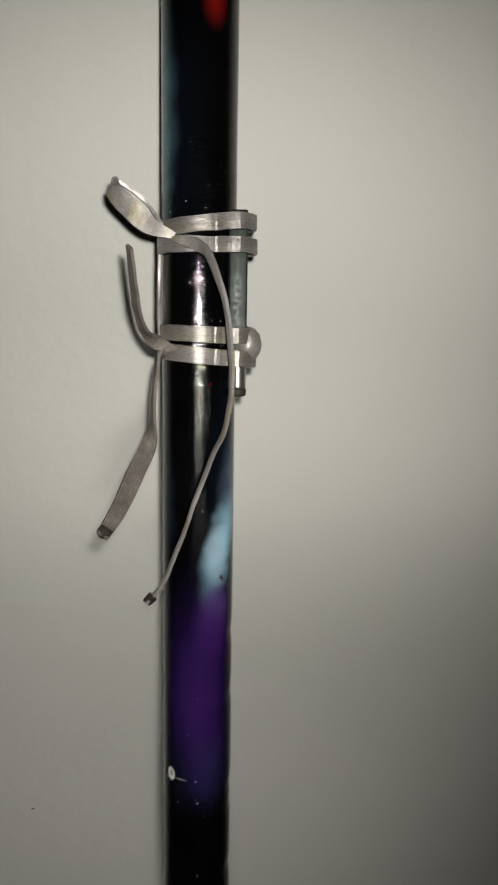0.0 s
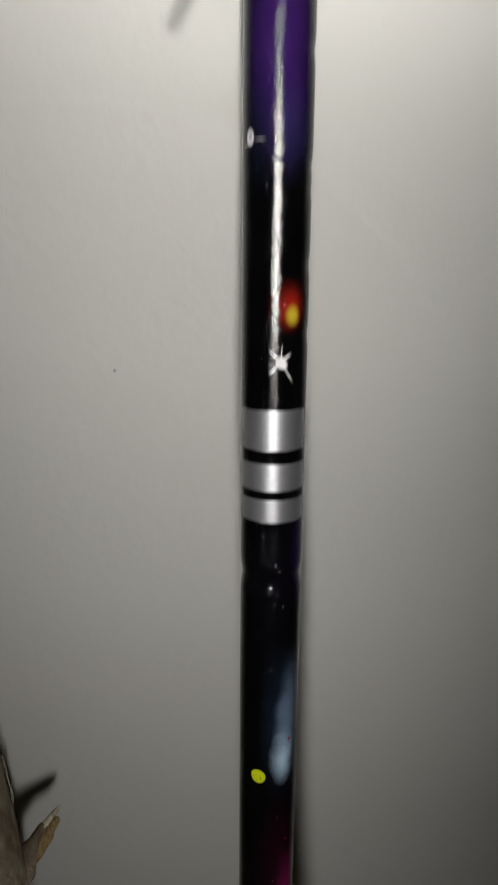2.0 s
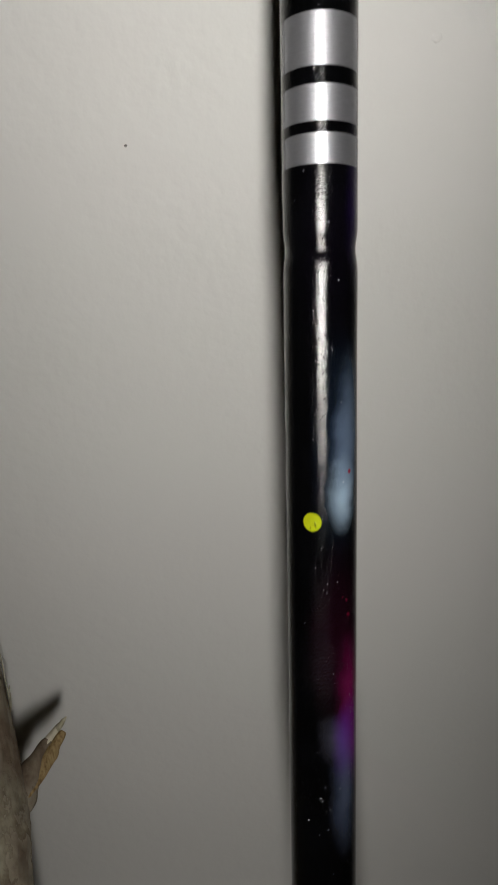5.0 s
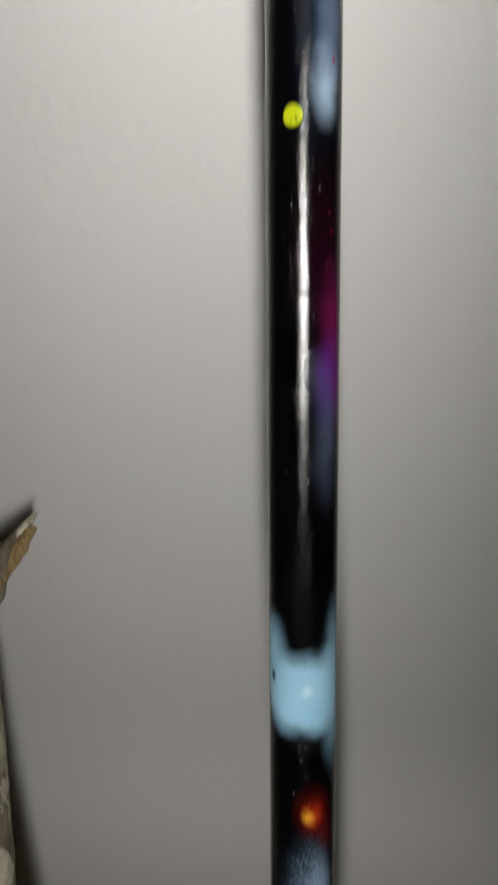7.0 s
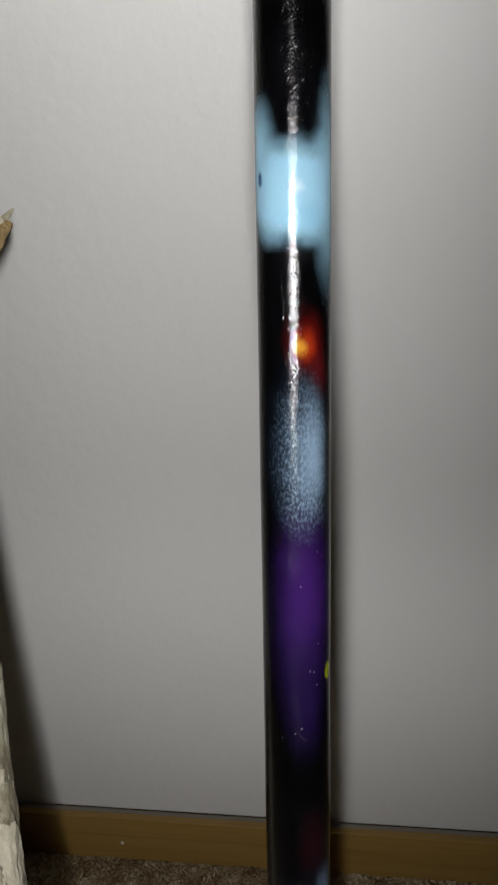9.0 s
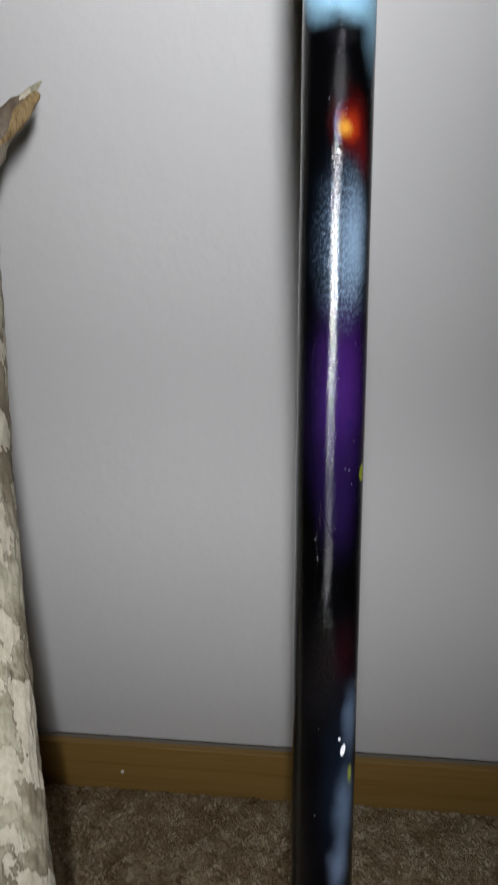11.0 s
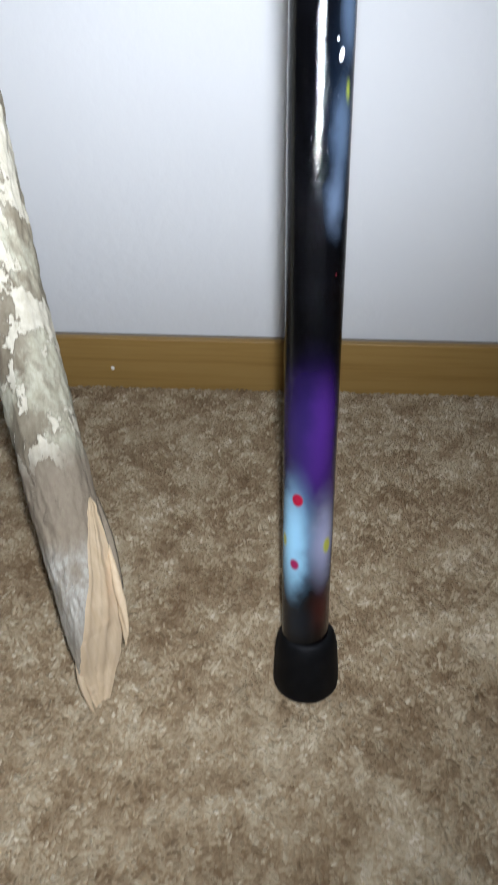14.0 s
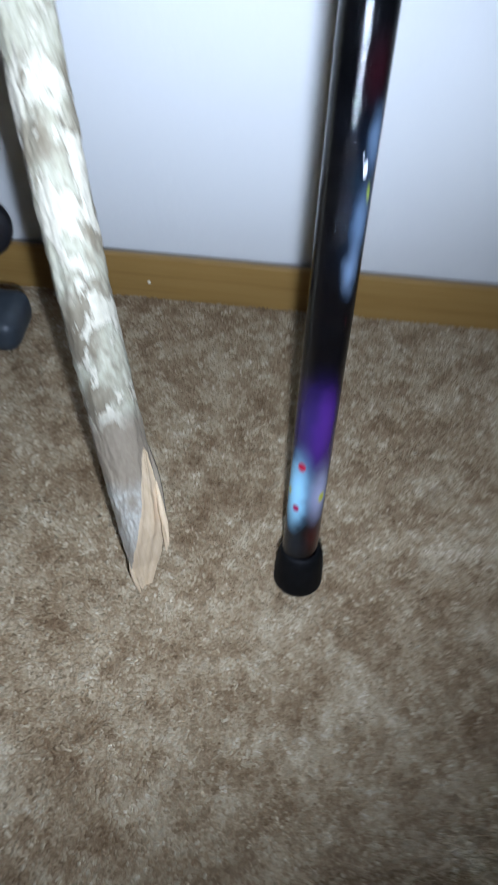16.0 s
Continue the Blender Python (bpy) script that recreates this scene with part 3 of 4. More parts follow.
board = baseboard()
# thin grey strip added on the board's top, next to the wall
part("grey_line", block((-2.0, -0.0066, 0.0530), (2.0, -0.0026, 0.0534)), TOP_GREY, board, "thin grey strip on the top edge", smooth=False)


def dab(name, place, size, material, parent):
    """A small flattened drop of filler or paint on an upright face."""
    bm = bmesh.new()
    bmesh.ops.create_icosphere(bm, subdivisions=2, radius=1)
    for v in bm.verts:
        w = 1 + 0.25 * noise.noise(v.co * 1.7 + Vector(place) * 50)
        v.co = Vector((v.co.x * size[0] * w, v.co.y * size[1], v.co.z * size[2] * w)) + Vector(place)
    return part(name, bm, material, parent)


north = bpy.data.objects["wall_north"]
dab("filler_dot", (-0.173, -0.0126, 0.021), (0.0019, 0.0006, 0.0021), CHIP, board)
dab("speck", (-0.127, -0.0001, 0.949), (0.0010, 0.0002, 0.0007), SCUFF, north)
dab("paint_lump", (0.014, 0.0004, 1.128), (0.0030, 0.0007, 0.0022), WALL, north)
dab("paint_lump", (0.030, 0.0004, 0.995), (0.0036, 0.0007, 0.0030), WALL, north)


def carpet():
    """Cut pile: thin leaning strands gathered in uneven tufts, densest where the camera comes close."""
    rng = np.random.default_rng(7)
    made, bent_normals, shades = [], [], []
    for x0, x1, y0, y1, step in ((-0.42, 0.42, -0.66, -0.011, 0.0025), (-1.0, -0.42, -1.0, -0.011, 0.008), (0.42, 1.0, -1.0, -0.011, 0.008), (-0.42, 0.42, -1.0, -0.66, 0.006)):
        gx, gy = np.meshgrid(np.arange(x0, x1, step), np.arange(y0, y1, step))
        p = np.stack([gx.ravel(), gy.ravel()], 1)
        p = p + rng.uniform(-0.6, 0.6, p.shape) * step
        p[:, 1] = np.minimum(p[:, 1], -0.0135)
        n, big = len(p), min(step / 0.0025, 2.2)
        # strands near one another share a tuft: a cell of a warped grid with its own height, lean and shade
        cell = 0.0078 * max(1.0, big * 0.8)
        u = p[:, 0] + 0.0022 * np.sin(p[:, 1] * 610 + 2 * np.sin(p[:, 0] * 230))
        v = p[:, 1] + 0.0022 * np.sin(p[:, 0] * 570 + 2 * np.sin(p[:, 1] * 260))
        tuft = (np.floor(u / cell).astype(int) * 73 + np.floor(v / cell).astype(int) * 7919) % 5003
        own = rng.uniform(0, 1, (5003, 4))[tuft]
        wave = np.sin(p[:, 0] * 61 + 3 * np.sin(p[:, 1] * 47)) * 0.7 + np.cos(p[:, 1] * 53 + 2 * np.sin(p[:, 0] * 39)) * 0.7
        way = wave * 1.6 + (own[:, 0] - 0.5) * 5.5 + rng.normal(0, 0.9, n)
        lean = 0.0008 + 0.0027 * own[:, 1] * rng.uniform(0.4, 1.4, n)
        tall = 0.0030 + 0.0018 * own[:, 2] ** 1.4 + rng.uniform(0, 0.0008, n)
        gather_x = ((np.floor(u / cell) + 0.5) * cell - u) * 0.5
        gather_y = ((np.floor(v / cell) + 0.5) * cell - v) * 0.5
        width = (0.0008 + 0.0007 * rng.uniform(0, 1, n) ** 1.5) * big
        turn = rng.uniform(0, 2 * np.pi, n)
        verts, soft = np.empty((n, 4, 4, 3)), np.empty((n, 4, 4, 3))
        for level, (up, out, fat) in enumerate(((0.0, 0.0, 1.00), (0.55, 0.32, 1.15), (0.90, 0.80, 0.90), (1.0, 1.10, 0.30))):
            for k in range(4):
                a = turn + k * np.pi / 2 + level * 0.4
                verts[:, level, k, 0] = p[:, 0] + (np.cos(way) * lean + gather_x) * out + np.cos(a) * width * fat
                verts[:, level, k, 1] = np.minimum(p[:, 1] + (np.sin(way) * lean + gather_y) * out + np.sin(a) * width * fat, -0.0128)
                verts[:, level, k, 2] = -0.0036 + tall * up
                soft[:, level, k] = np.stack([np.cos(a) * 0.78, np.sin(a) * 0.78, np.full(n, 0.65)], 1)
        made.append(verts)
        bent_normals.append(soft)
        shade = (own[:, 3] - 0.5) * 0.15 + rng.uniform(-0.03, 0.03, n) + np.where(rng.uniform(0, 1, n) > 0.88, 0.10, 0.006)
        shades.append(np.repeat(shade, 16))
    verts = np.concatenate(made)
    base = np.arange(len(verts))[:, None] * 16
    faces = [base + np.array([[l * 4 + k, l * 4 + (k + 1) % 4, l * 4 + 4 + (k + 1) % 4, l * 4 + 4 + k]]) for l in range(3) for k in range(4)]
    quads = np.concatenate(faces).tolist()
    caps = (base + np.array([[12, 13, 14, 15]])).tolist()
    me = bpy.data.meshes.new("carpet")
    me.from_pydata(verts.reshape(-1, 3).tolist(), [], quads + caps)
    layer = me.attributes.new("shade", "FLOAT", "POINT")
    layer.data.foreach_set("value", np.concatenate(shades))
    me.materials.append(YARN)
    me.shade_smooth()
    # normals are bent mostly upward so that the strands' sides shade less dark
    me.normals_split_custom_set_from_vertices(np.concatenate(bent_normals).reshape(-1, 3).tolist())
    return tagged(new("carpet", me), "mottled brown and beige cut-pile carpet", "carpet", kind="stuff")


carpet()

# ---- the walking stick: a frame along its axis ----
FOOT = Vector((0.0, -0.3276, 0.0))
ALONG = Vector((-0.02807, 0.21420, 0.97639)).normalized()
SIDE = ALONG.cross(Vector((0, 1, 0))).normalized()
SIDE = SIDE if SIDE.x > 0 else -SIDE
OUT = ALONG.cross(SIDE).normalized()
OUT = OUT if OUT.y < 0 else -OUT


def on_stick(height, angle, radius):
    a = radians(angle)
    return FOOT + ALONG * height + (SIDE * math.sin(a) + OUT * math.cos(a)) * radius


def by_stick(height, across, out):
    return FOOT + ALONG * height + SIDE * across + OUT * out


def shaft():
    """Round shaft with one worn ring and small dents along one side, wrapped for the paint."""
    sides, top = 56, 1.452
    dents = [(1.163, 92, 0.5), (1.138, 88, 0.45), (1.098, 90, 0.5), (1.090, 85, 0.4), (1.062, 88, 0.5), (1.035, 86, 0.4)]
    heights = sorted({round(0.012 + k * 0.004, 4) for k in range(361)} | {round(0.915 + k * 0.0012, 4) for k in range(30)} | {round(1.02 + k * 0.0015, 4) for k in range(105)})
    bm = bmesh.new()
    wrap = bm.loops.layers.uv.new("wrap")
    rows = []
    for h in heights:
        row = []
        for k in range(sides + 1):
            angle = -180 + 360 * k / sides
            cut = 0.0008 * math.exp(-((h - 0.9305) / 0.0042) ** 2)
            for at, ang, deep in dents:
                gap = (angle - ang) / 34
                cut += 0.001 * deep * math.exp(-((h - at) / 0.0034) ** 2 - gap * gap)
            wave = 0.00012 * noise.noise(Vector((math.cos(radians(angle)), math.sin(radians(angle)), h * 22)))
            row.append((bm.verts.new(on_stick(h, angle, RADIUS - cut + wave)) if k < sides else row[0][0], radians(angle) * RADIUS, h))
        rows.append(row)
    for a, b in zip(rows, rows[1:]):
        for k in range(sides):
            four = (a[k], a[k + 1], b[k + 1], b[k])
            f = bm.faces.new([q[0] for q in four])
            for loop, q in zip(f.loops, four):
                loop[wrap].uv = (q[1], q[2])
    for row, h in ((rows[0], heights[0]), (rows[-1], heights[-1])):
        bm.faces.new([q[0] for q in row[:-1]])
    bmesh.ops.recalc_face_normals(bm, faces=bm.faces[:])
    return bm


stick = thing("walking_stick", "glossy black walking stick airbrushed with nebulae, leaning on the wall", "walking stick")
part("shaft", shaft(), PAINT, stick)
lay = Matrix.Translation(FOOT + SIDE * 0.0012) @ Matrix((SIDE, -OUT, ALONG)).transposed().to_4x4()
cap_rings = [(0.0150, -0.0030), (0.0181, -0.0024), (0.0191, -0.0006), (0.0194, 0.0020), (0.0192, 0.0090), (0.0186, 0.0180), (0.0181, 0.0250), (0.0177, 0.0285), (0.0170, 0.0318), (0.0161, 0.0346), (0.0152, 0.0362), (0.0144, 0.0368), (0.0137, 0.0369)]
rubber_tip = part("rubber_tip", lathe(cap_rings, 48, lay), RUBBER, stick, "black rubber ferrule on the foot")


# ---- the laces and the bar that they hold ----
def strip(points, widths, facing, thick=0.0010, steps=70, ridge=0.56):
    """A flat leather strip along points; facing gives the direction of its width at each point."""
    bm = bmesh.new()
    rows = []
    for k in range(steps + 1):
        t = k / steps
        p = spline(points, t)
        way = (spline(points, min(t + 0.01, 1)) - spline(points, max(t - 0.01, 0))).normalized()
        across = spline(facing, t)
        across = (across - way * across.dot(way)).normalized()
        up = way.cross(across).normalized()
        w = spline([(x, 0, 0) for x in widths], t).x / 2
        wob = noise.noise(p * 130) * 0.00035
        ring = [(-w, -0.5), (-w * 0.95, 0.5), (0.0, ridge + wob * 500), (w * 0.95, 0.5), (w, -0.5), (0.0, -0.5)]
        rows.append([bm.verts.new(p + across * (a * (1 + wob * 250)) + up * (b * thick + wob)) for a, b in ring])
    for a, b in zip(rows, rows[1:]):
        for k in range(6):
            bm.faces.new((a[k], a[(k + 1) % 6], b[(k + 1) % 6], b[k]))
    bm.faces.new(rows[0][::-1])
    bm.faces.new(rows[-1])
    bmesh.ops.recalc_face_normals(bm, faces=bm.faces[:])
    return bm


def wrap_points(height, tilt, lift=0.0, start=-100, end=260, steps=40):
    """Points of a turn round the shaft and over the bar on its side."""
    pts, face = [], []
    for k in range(steps + 1):
        angle = start + (end - start) * k / steps
        over = math.exp(-(((angle + 180) % 360 - 180 - 60) / 26) ** 4)
        r = RADIUS + 0.0009 + lift + 0.0070 * over
        pts.append(on_stick(height + tilt * math.sin(radians(angle)), angle, r))
        face.append(ALONG)
    return pts, face


def lace(name, label, heights, tails):
    root = thing(name, label, "lace", "laces on the stick")
    for height, lean, width, lift in heights:
        pts, face = wrap_points(height, lean, lift)
        part("wrap", strip(pts, [width] * 4, face, steps=120), WRAPPED, root, smooth=False)
    for pts, widths, face, burnt, material in tails:
        body = part("tail", strip(pts, widths, face, steps=110, ridge=0.72), material, root, smooth=False)
        if burnt:
            a, b = spline(pts, 0.965), spline(pts, 1.012)
            part("singed_end", strip([a, (a + b) / 2, b], [widths[-1] * 1.15, widths[-1] * 1.05, widths[-1] * 0.25], [face[-1]] * 3, thick=0.0030, steps=6), BURNT, body, "dark singed lace end")
    return root


def flat(points):
    return [by_stick(*p) for p in points]


across_view = SIDE * 0.6 + ALONG * 0.8
loop_front = flat([(1.3105, -0.0080, 0.0152), (1.3134, -0.0159, 0.0150), (1.3182, -0.0220, 0.0150), (1.3244, -0.0279, 0.0148), (1.3272, -0.0289, 0.0148), (1.3279, -0.0269, 0.0135), (1.3246, -0.0217, 0.0125), (1.3207, -0.0171, 0.0115), (1.3139, -0.0128, 0.0122)])
loop_face = [across_view, across_view, across_view, across_view * 0.8 + OUT * 0.3, across_view * 0.3 + OUT, OUT, OUT, OUT, OUT + across_view * 0.4]
side_run = flat([(1.3085, -0.0136, 0.0050), (1.3000, -0.0141, 0.0036), (1.2905, -0.0142, 0.0030), (1.2815, -0.0141, 0.0036), (1.2740, -0.0138, 0.0052)])
long_tail = flat([(1.3094, -0.0085, 0.0155), (1.3084, -0.0039, 0.0175), (1.3064, 0.0011, 0.0210), (1.3016, 0.0046, 0.0260), (1.2923, 0.0080, 0.0300), (1.2816, 0.0103, 0.0300), (1.2687, 0.0116, 0.0280), (1.2553, 0.0114, 0.0260), (1.2444, 0.0092, 0.0240), (1.2354, 0.0052, 0.0230), (1.2192, -0.0006, 0.0220), (1.2028, -0.0065, 0.0220), (1.1907, -0.0114, 0.0235), (1.1834, -0.0177, 0.0248)])
long_face = [ALONG, ALONG, ALONG + OUT * 0.6, OUT + ALONG * 0.5 + SIDE * 0.4] + [OUT + SIDE * 0.42] * 6 + [OUT + SIDE * 0.3] * 4
lace("leather_lace", "grey leather lace tied round the stick with a loop", [(1.3150, 0.0017, 0.0056, 0.0), (1.3082, 0.0001, 0.0055, 0.0003)], [
    (loop_front, [0.0020, 0.0058, 0.0070, 0.0066, 0.0050, 0.0046, 0.0048, 0.0050, 0.0048], loop_face, False, LEATHER),
    (side_run, [0.0014, 0.0016, 0.0015, 0.0016, 0.0014], [SIDE * 0.8 - OUT * 0.4] * 5, False, LEATHER),
    (long_tail, [0.0016, 0.0042, 0.0032, 0.0026, 0.0024, 0.0023, 0.0022, 0.0022], long_face, True, LEATHER),
])
up_tail = flat([(1.2720, -0.0075, 0.0152), (1.2740, -0.0128, 0.0165), (1.2765, -0.0163, 0.0200), (1.2803, -0.0183, 0.0260), (1.2864, -0.0192, 0.0330), (1.2944, -0.0194, 0.0400), (1.3027, -0.0194, 0.0452)])
up_face = [ALONG, ALONG + SIDE * 0.5, SIDE * 0.6 + OUT + ALONG * 0.4, SIDE * 0.5 + OUT, SIDE * 0.5 + OUT, SIDE * 0.5 + OUT, SIDE * 0.45 + OUT]
down_tail = flat([(1.2735, -0.0085, 0.0150), (1.2701, -0.0126, 0.0155), (1.2650, -0.0141, 0.0155), (1.2562, -0.0155, 0.0150), (1.2461, -0.0158, 0.0155), (1.2385, -0.0172, 0.0180), (1.2302, -0.0206, 0.0270), (1.2210, -0.0245, 0.0380), (1.2145, -0.0287, 0.0479)])
down_face = [ALONG, OUT + ALONG * 0.5, OUT + SIDE * 0.3, OUT + SIDE * 0.3, OUT + SIDE * 0.5, SIDE + OUT * 0.3 - ALONG * 0.3, SIDE * 0.8 - ALONG * 0.6, SIDE * 0.8 - ALONG * 0.6, SIDE * 0.8 - ALONG * 0.6]
lace("leather_lace", "grey leather lace tied round the stick with two tails", [(1.2776, -0.0006, 0.0056, 0.0), (1.2702, -0.0014, 0.0060, 0.0003)], [
    (up_tail, [0.0016, 0.0050, 0.0046, 0.0044, 0.0042, 0.0040], up_face, False, SUEDE),
    (down_tail, [0.0016, 0.0048, 0.0044, 0.0044, 0.0054, 0.0062, 0.0058, 0.0040], down_face, True, SUEDE),
])


knot_bm = bmesh.new()
bmesh.ops.create_icosphere(knot_bm, subdivisions=3, radius=1)
for v in knot_bm.verts:
    g = 1 + 0.12 * noise.noise(v.co * 2.3)
    v.co = on_stick(1.2742 + v.co.z * 0.0066 * g, 64 + v.co.x * 14 * g, RADIUS + 0.0058 + v.co.y * 0.0054 * g)
part("knot", knot_bm, LEATHER, bpy.data.objects["leather_lace.001"], "rounded leather knot")


def tied_bar():
    """A flat bar with eased edges, lying along the shaft's side under the laces."""
    bm = block((0.0106, -0.0112, 1.2660), (0.0172, -0.0082, 1.3205), 0.0007, 2)
    for v in bm.verts:
        v.co = by_stick(v.co.z, v.co.x, -v.co.y)
    bmesh.ops.recalc_face_normals(bm, faces=bm.faces[:])
    return bm


bar = thing("metal_bar", "flat dark worn metal bar held against the stick by two laces", "bar")
part("bar", tied_bar(), METAL, bar)


def turned(profile, across, out, sides=18):
    """A small turned piece along the bar: heights and radii of its rings."""
    bm = bmesh.new()
    rings = [[bm.verts.new(by_stick(h, across + r * math.cos(2 * math.pi * k / sides), out + r * math.sin(2 * math.pi * k / sides))) for k in range(sides)] for h, r in profile]
    for a, b in zip(rings, rings[1:]):
        for k in range(sides):
            bm.faces.new((a[k], a[(k + 1) % sides], b[(k + 1) % sides], b[k]))
    bm.faces.new(rings[0])
    bm.faces.new(rings[-1])
    bmesh.ops.recalc_face_normals(bm, faces=bm.faces[:])
    return bm


part("threaded_end", turned([(1.2585 + k * 0.0006, 0.0027 + 0.0003 * (k % 2)) for k in range(19)], 0.0142, 0.0096), STEEL, bar, "bright threaded steel end")
part("end_cap", turned([(1.2556, 0.0022), (1.2560, 0.0029), (1.2566, 0.0031), (1.2580, 0.0031), (1.2586, 0.0028)], 0.0142, 0.0096), BURNT, bar, "small black end cap")

# ---- the barked branch ----
BRANCH = [(-0.1165, -0.3580, -0.006), (-0.1150, -0.3530, 0.0), (-0.1205, -0.3280, 0.05), (-0.134, -0.301, 0.10), (-0.161, -0.246, 0.20), (-0.184, -0.193, 0.30), (-0.203, -0.142, 0.40), (-0.217, -0.097, 0.50), (-0.232, -0.060, 0.60), (-0.249, -0.037, 0.70), (-0.2605, -0.026, 0.80), (-0.2785, -0.0195, 0.93)]


def branch_point(t):
    return spline(BRANCH, t)


def branch_mesh():
    """Branch with rough bark; the foot is torn off along a slanting split. Returns bark and split wood."""
    around, across, steps = 110, 26, 760

    def kept(height):
        """How far the wood reaches towards the split side, and the split's heading, by height above the point."""
        table = ((0.0, -0.80, 18), (0.011, -0.46, 22), (0.026, 0.0, 28), (0.047, 0.45, 38), (0.071, 0.77, 46), (0.094, 0.93, 52), (0.110, 1.0, 56))
        for (h0, d0, w0), (h1, d1, w1) in zip(table, table[1:]):
            if height <= h1:
                f = (height - h0) / (h1 - h0)
                return d0 + (d1 - d0) * f, w0 + (w1 - w0) * f
        return 1.0, 56.0

    toward = Vector((0.25, -0.76, 0.60))
    bark_rows, split_rows, foot, upper = [], [], [], []
    for j in range(steps + 1):
        t = j / steps
        t = 0.45 * t + 0.55 * t * t
        p = branch_point(t)
        way = (branch_point(min(t + 0.004, 1)) - branch_point(max(t - 0.004, 0))).normalized()
        front = (toward - way * toward.dot(way)).normalized()
        right = way.cross(front).normalized()
        right = right if right.x > 0 else -right
        swell = 1.0 + 0.20 * math.exp(-((p.z - 0.555) / 0.030) ** 2) + 0.05 * noise.noise(Vector((0, 0, p.z * 9))) + min(max((p.z - 0.66) / 0.08, 0.0), 1.0) * 0.16 * noise.noise(Vector((4.0, 0, p.z * 55)))
        taper = min(max(p.z + 0.006, 0.0) / 0.060, 1.0)
        r0 = (0.0183 - 0.0025 * t) * swell * (0.22 + 0.78 * taper ** 0.75)
        reach, heading = kept(max(p.z, 0.0))
        opening = math.acos(min(max(reach, -0.97), 1.0))
        if opening > 0:
            opening *= 1 + 0.07 * noise.noise(Vector((p.z * 70, 2.0, 0.0)))
        start, sweep = radians(heading) + opening, 2 * math.pi - 2 * opening
        row = []
        for k in range(around + 1):
            w = start + sweep * k / around
            c, s = math.cos(w), math.sin(w)
            r = r0 * (1 + 0.06 * noise.noise(Vector((c * 3, s * 3, p.z * 40)))) + 0.0010 * noise.noise(Vector((c * 9, s * 9, p.z * 160)))
            row.append(p + (front * c + right * s) * r)
            foot.append(min(max((0.142 - p.z) / 0.13, 0.0), 1.0))
            upper.append(min(max((p.z - 0.44) / 0.09, 0.0), 1.0))
        bark_rows.append(row)
        if opening > 0:
            out = front * math.cos(radians(heading)) + right * math.sin(radians(heading))
            torn = []
            for k in range(across + 1):
                f = k / across
                deep = 0.0016 * noise.noise(Vector((f * 4.0, p.z * 9, 3.0))) + 0.0006 * noise.noise(Vector((f * 15.0, p.z * 9, 1.0)))
                torn.append(row[-1].lerp(row[0], f) + out * deep * min(1.0, 6 * f, 6 * (1 - f)))
            split_rows.append(torn)
    made = []
    for name, rows, material in (("bark", bark_rows, BARK), ("split_face", split_rows, SPLIT)):
        n = len(rows[0])
        faces = [(j * n + k, j * n + k + 1, (j + 1) * n + k + 1, (j + 1) * n + k) for j in range(len(rows) - 1) for k in range(n - 1)]
        if name == "bark":
            faces += [tuple(range(n))[::-1], tuple((len(rows) - 1) * n + k for k in range(n - 1))]
        me = bpy.data.meshes.new(name)
        me.from_pydata([tuple(v) for row in rows for v in row], [], faces)
        if name == "bark":
            for key, values in (("foot", foot), ("upper", upper)):
                layer = me.attributes.new(key, "FLOAT", "POINT")
                layer.data.foreach_set("value", values)
        bm = bmesh.new()
        bm.from_mesh(me)
        bmesh.ops.remove_doubles(bm, verts=bm.verts[:], dist=0.00001)
        bmesh.ops.recalc_face_normals(bm, faces=bm.faces[:])
        bm.to_mesh(me)
        bm.free()
        me.materials.append(material)
        for f in me.polygons:
            f.use_smooth = True
        made.append(me)
    return made


branch = thing("branch", "thick branch with peeling grey bark and a split foot", "branch")
bark_mesh, split_mesh = branch_mesh()
trunk = new("trunk", bark_mesh)
trunk.parent = branch
face_ob = tagged(new("split_face", split_mesh), "pale split wood at the foot")
face_ob.parent = branch


def spike(points, radii, sides=14, seed=0.0):
    """A tapering rough spike along points."""
    bm = bmesh.new()
    rows = []
    steps = 26
    for k in range(steps + 1):
        t = k / steps
        p = spline(points, t)
        way = (spline(points, min(t + 0.03, 1)) - spline(points, max(t - 0.03, 0))).normalized()
        a = way.cross(Vector((0, 1, 0))).normalized()
        b = way.cross(a).normalized()
        r = spline([(x, 0, 0) for x in radii], t).x
        row = []
        for s in range(sides):
            w = 2 * math.pi * s / sides
            g = 1 + 0.35 * noise.noise(Vector((math.cos(w) * 2 + seed, math.sin(w) * 2, t * 5)))
            row.append(bm.verts.new(p + (a * math.cos(w) + b * math.sin(w) * 0.75) * r * g))
        rows.append(row)
    for a, b in zip(rows, rows[1:]):
        for s in range(sides):
            bm.faces.new((a[s], a[(s + 1) % sides], b[(s + 1) % sides], b[s]))
    bm.faces.new(rows[0][::-1])
    bm.faces.new(rows[-1])
    return bm


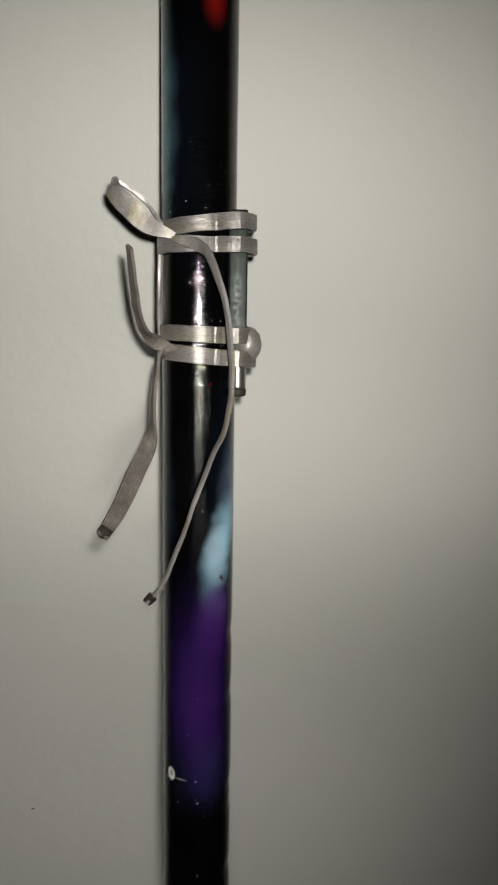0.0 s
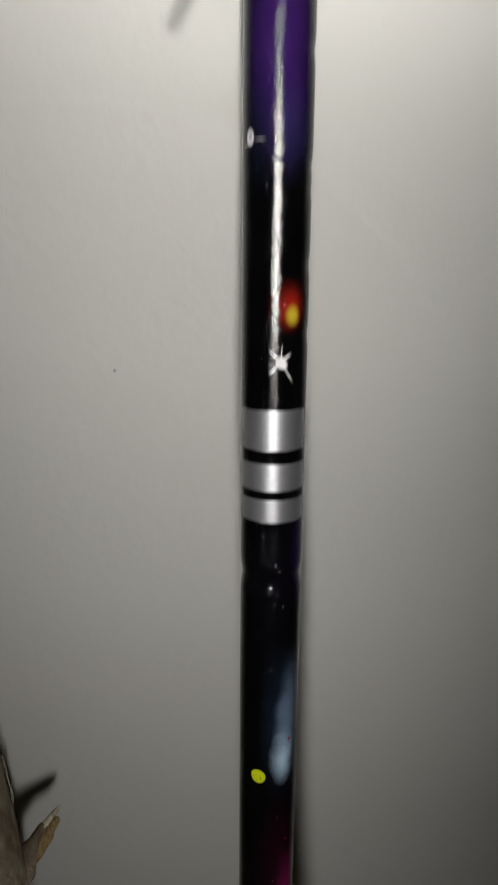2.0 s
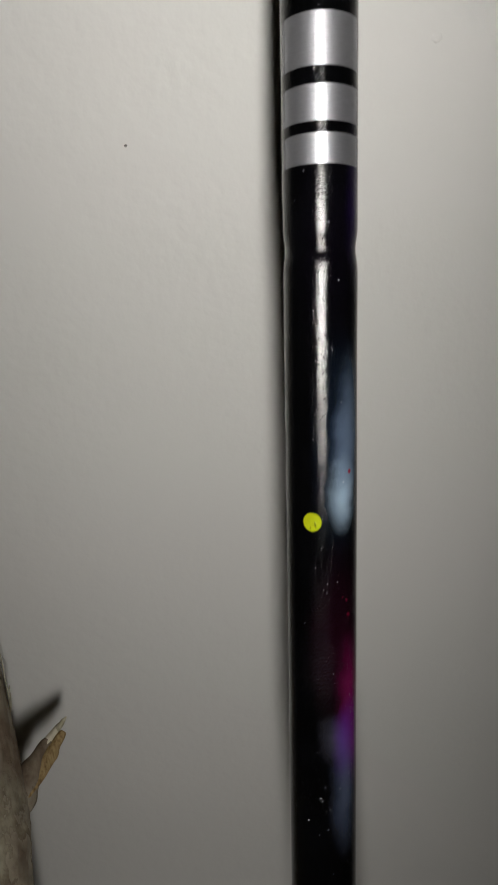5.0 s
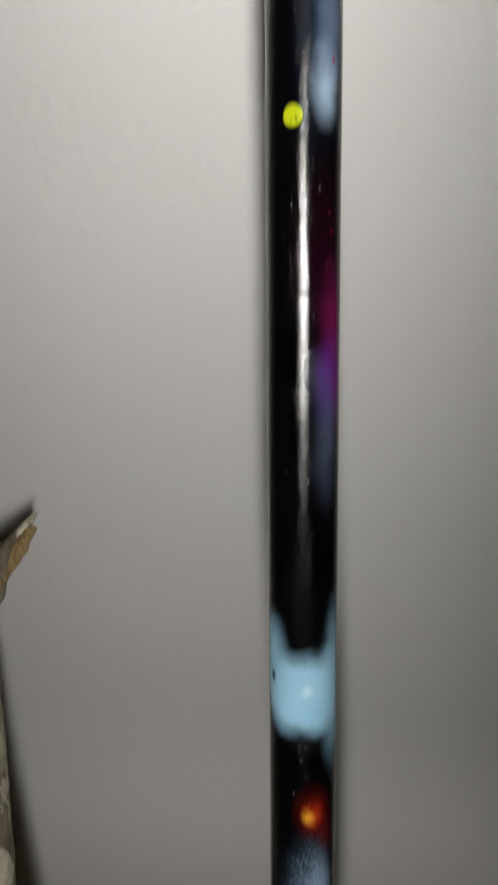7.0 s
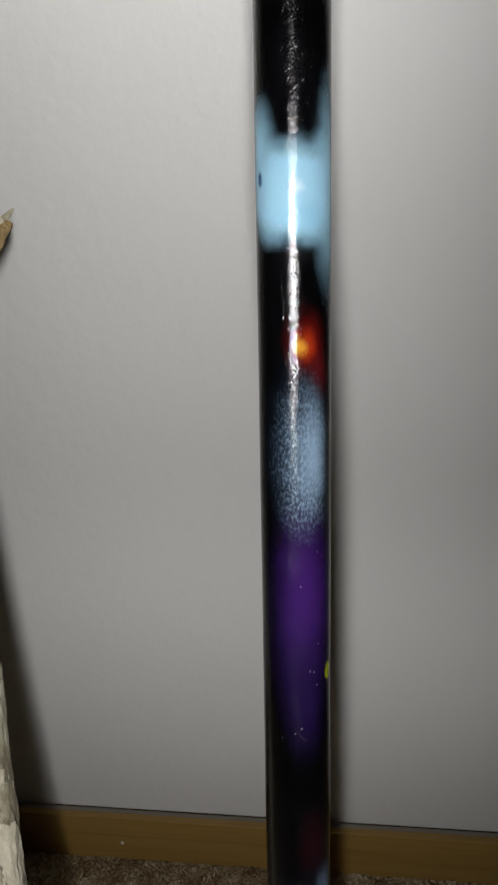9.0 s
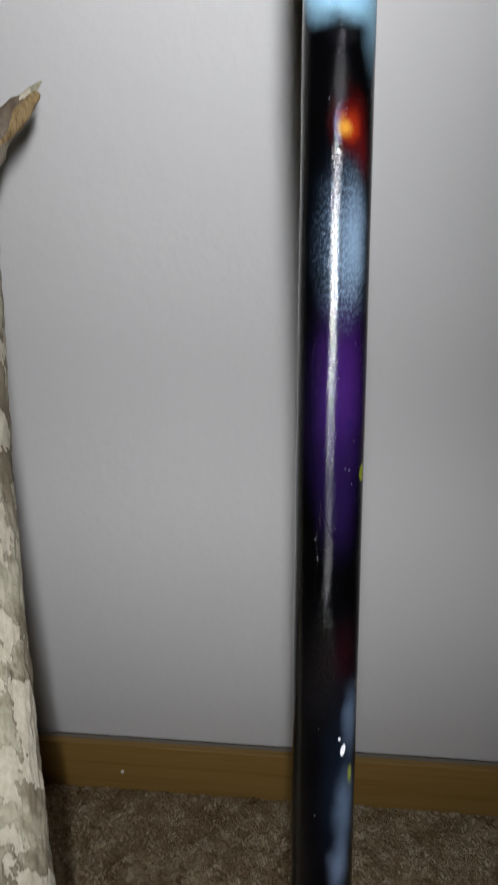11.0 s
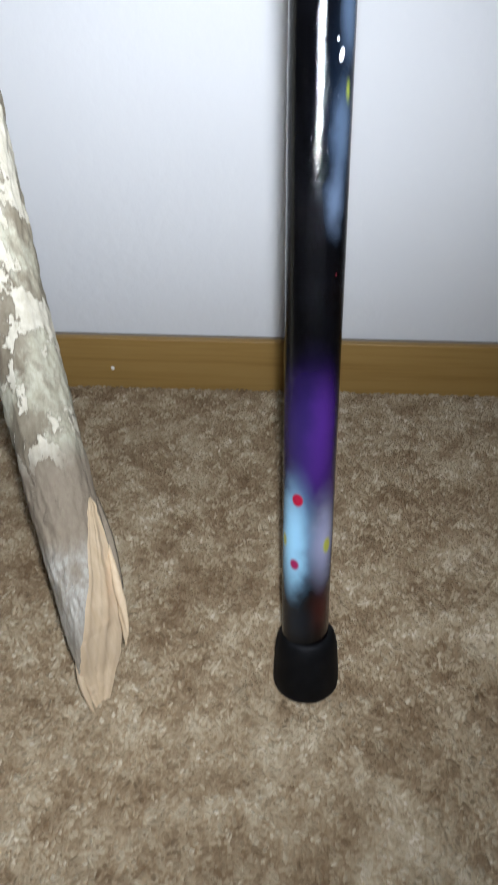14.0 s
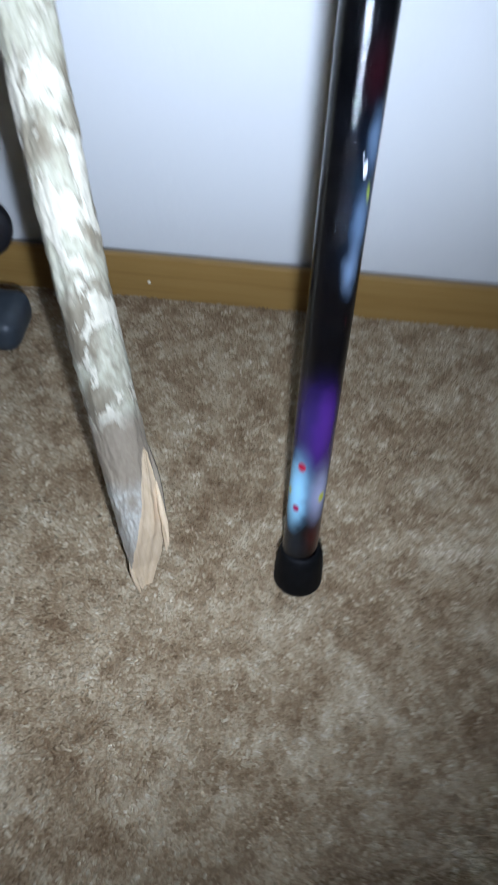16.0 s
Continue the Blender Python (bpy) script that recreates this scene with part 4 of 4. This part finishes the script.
stub = part("twig_stub", spike([(-0.222, -0.078, 0.536), (-0.212, -0.064, 0.556), (-0.203, -0.053, 0.572), (-0.196, -0.045, 0.582)], [0.0125, 0.0098, 0.0072, 0.0040], seed=3.0), BARK, branch, "short brown broken side twig")
layer = stub.data.attributes.new("upper", "FLOAT", "POINT")
layer.data.foreach_set("value", [1.0] * len(stub.data.vertices))
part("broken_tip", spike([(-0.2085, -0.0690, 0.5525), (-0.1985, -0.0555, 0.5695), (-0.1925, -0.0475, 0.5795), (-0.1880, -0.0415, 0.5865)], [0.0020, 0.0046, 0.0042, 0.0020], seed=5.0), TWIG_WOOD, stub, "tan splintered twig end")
part("splinter", spike([(-0.2010, -0.0500, 0.5760), (-0.1945, -0.0430, 0.5848), (-0.1898, -0.0383, 0.5905), (-0.1870, -0.0358, 0.5938)], [0.0042, 0.0030, 0.0018, 0.0004], 10, 9.0), BARK, stub, "grey splinter on the twig")
for points, radii, turned in (
    (((-0.1135, -0.3030, 0.0880), (-0.1075, -0.3180, 0.0720), (-0.1020, -0.3300, 0.0570), (-0.1000, -0.3370, 0.0480)), (0.0006, 0.0024, 0.0020, 0.0003), 1.0),
    (((-0.1115, -0.3090, 0.0780), (-0.1055, -0.3220, 0.0640), (-0.1025, -0.3320, 0.0500), (-0.1020, -0.3370, 0.0400)), (0.0006, 0.0022, 0.0022, 0.0003), 4.0),
    (((-0.1300, -0.3420, 0.0340), (-0.1270, -0.3490, 0.0200), (-0.1240, -0.3525, 0.0080), (-0.1210, -0.3550, -0.0040)), (0.0006, 0.0022, 0.0018, 0.0004), 2.0),
):
    part("splinter", spike(points, radii, 8, turned), SPLIT, branch, "pale splinter")

flap = part("bark_flap", strip([Vector(q) for q in ((-0.1210, -0.2890, 0.1070), (-0.1145, -0.3010, 0.0900), (-0.1095, -0.3110, 0.0765), (-0.1045, -0.3190, 0.0660))], (0.0030, 0.0070, 0.0060, 0.0010), [Vector((0.9, -0.3, -0.2))] * 4, thick=0.0022, steps=60), BARK, branch, "taupe bark edge beside the split")
layer = flap.data.attributes.new("foot", "FLOAT", "POINT")
layer.data.foreach_set("value", [0.3] * len(flap.data.vertices))
for pts, wide in (
    (((-0.2255, -0.050, 0.585), (-0.2200, -0.046, 0.610), (-0.2215, -0.043, 0.635), (-0.2225, -0.042, 0.655)), (0.0040, 0.0036, 0.0022, 0.0010)),
    (((-0.2275, -0.052, 0.580), (-0.2225, -0.049, 0.600), (-0.2180, -0.048, 0.612), (-0.2175, -0.047, 0.628)), (0.0034, 0.0028, 0.0020, 0.0008)),
    (((-0.2300, -0.048, 0.612), (-0.2265, -0.045, 0.640), (-0.2240, -0.044, 0.662), (-0.2185, -0.046, 0.668)), (0.0036, 0.0030, 0.0018, 0.0008)),
):
    part("bark_shred", strip([Vector(q) for q in pts], wide, [Vector((0.5, -1.0, 0.1))] * 4, thick=0.0006, steps=24), BARK, branch, "thin peeling bark shred")

# ---- a caster by the wall, seen last ----
caster = thing("caster", "dark grey caster block with a black round wheel beside the baseboard", "caster")
part("block", block((-0.372, -0.115, -0.004), (-0.287, -0.052, 0.036), 0.014, 4), GREY, caster, "dark grey block")
wheel_place = pose(-0.330, -0.040, 0.092, 90, 0, 12)
part("wheel", lathe([(0.020, -0.012), (0.029, -0.011), (0.032, -0.007), (0.033, 0.0), (0.032, 0.007), (0.029, 0.011), (0.020, 0.012)], 40, wheel_place), BLACK, caster, "black round wheel")
part("fork", block((-0.336, -0.066, 0.030), (-0.324, -0.054, 0.085), 0.003, 2), GREY, caster)
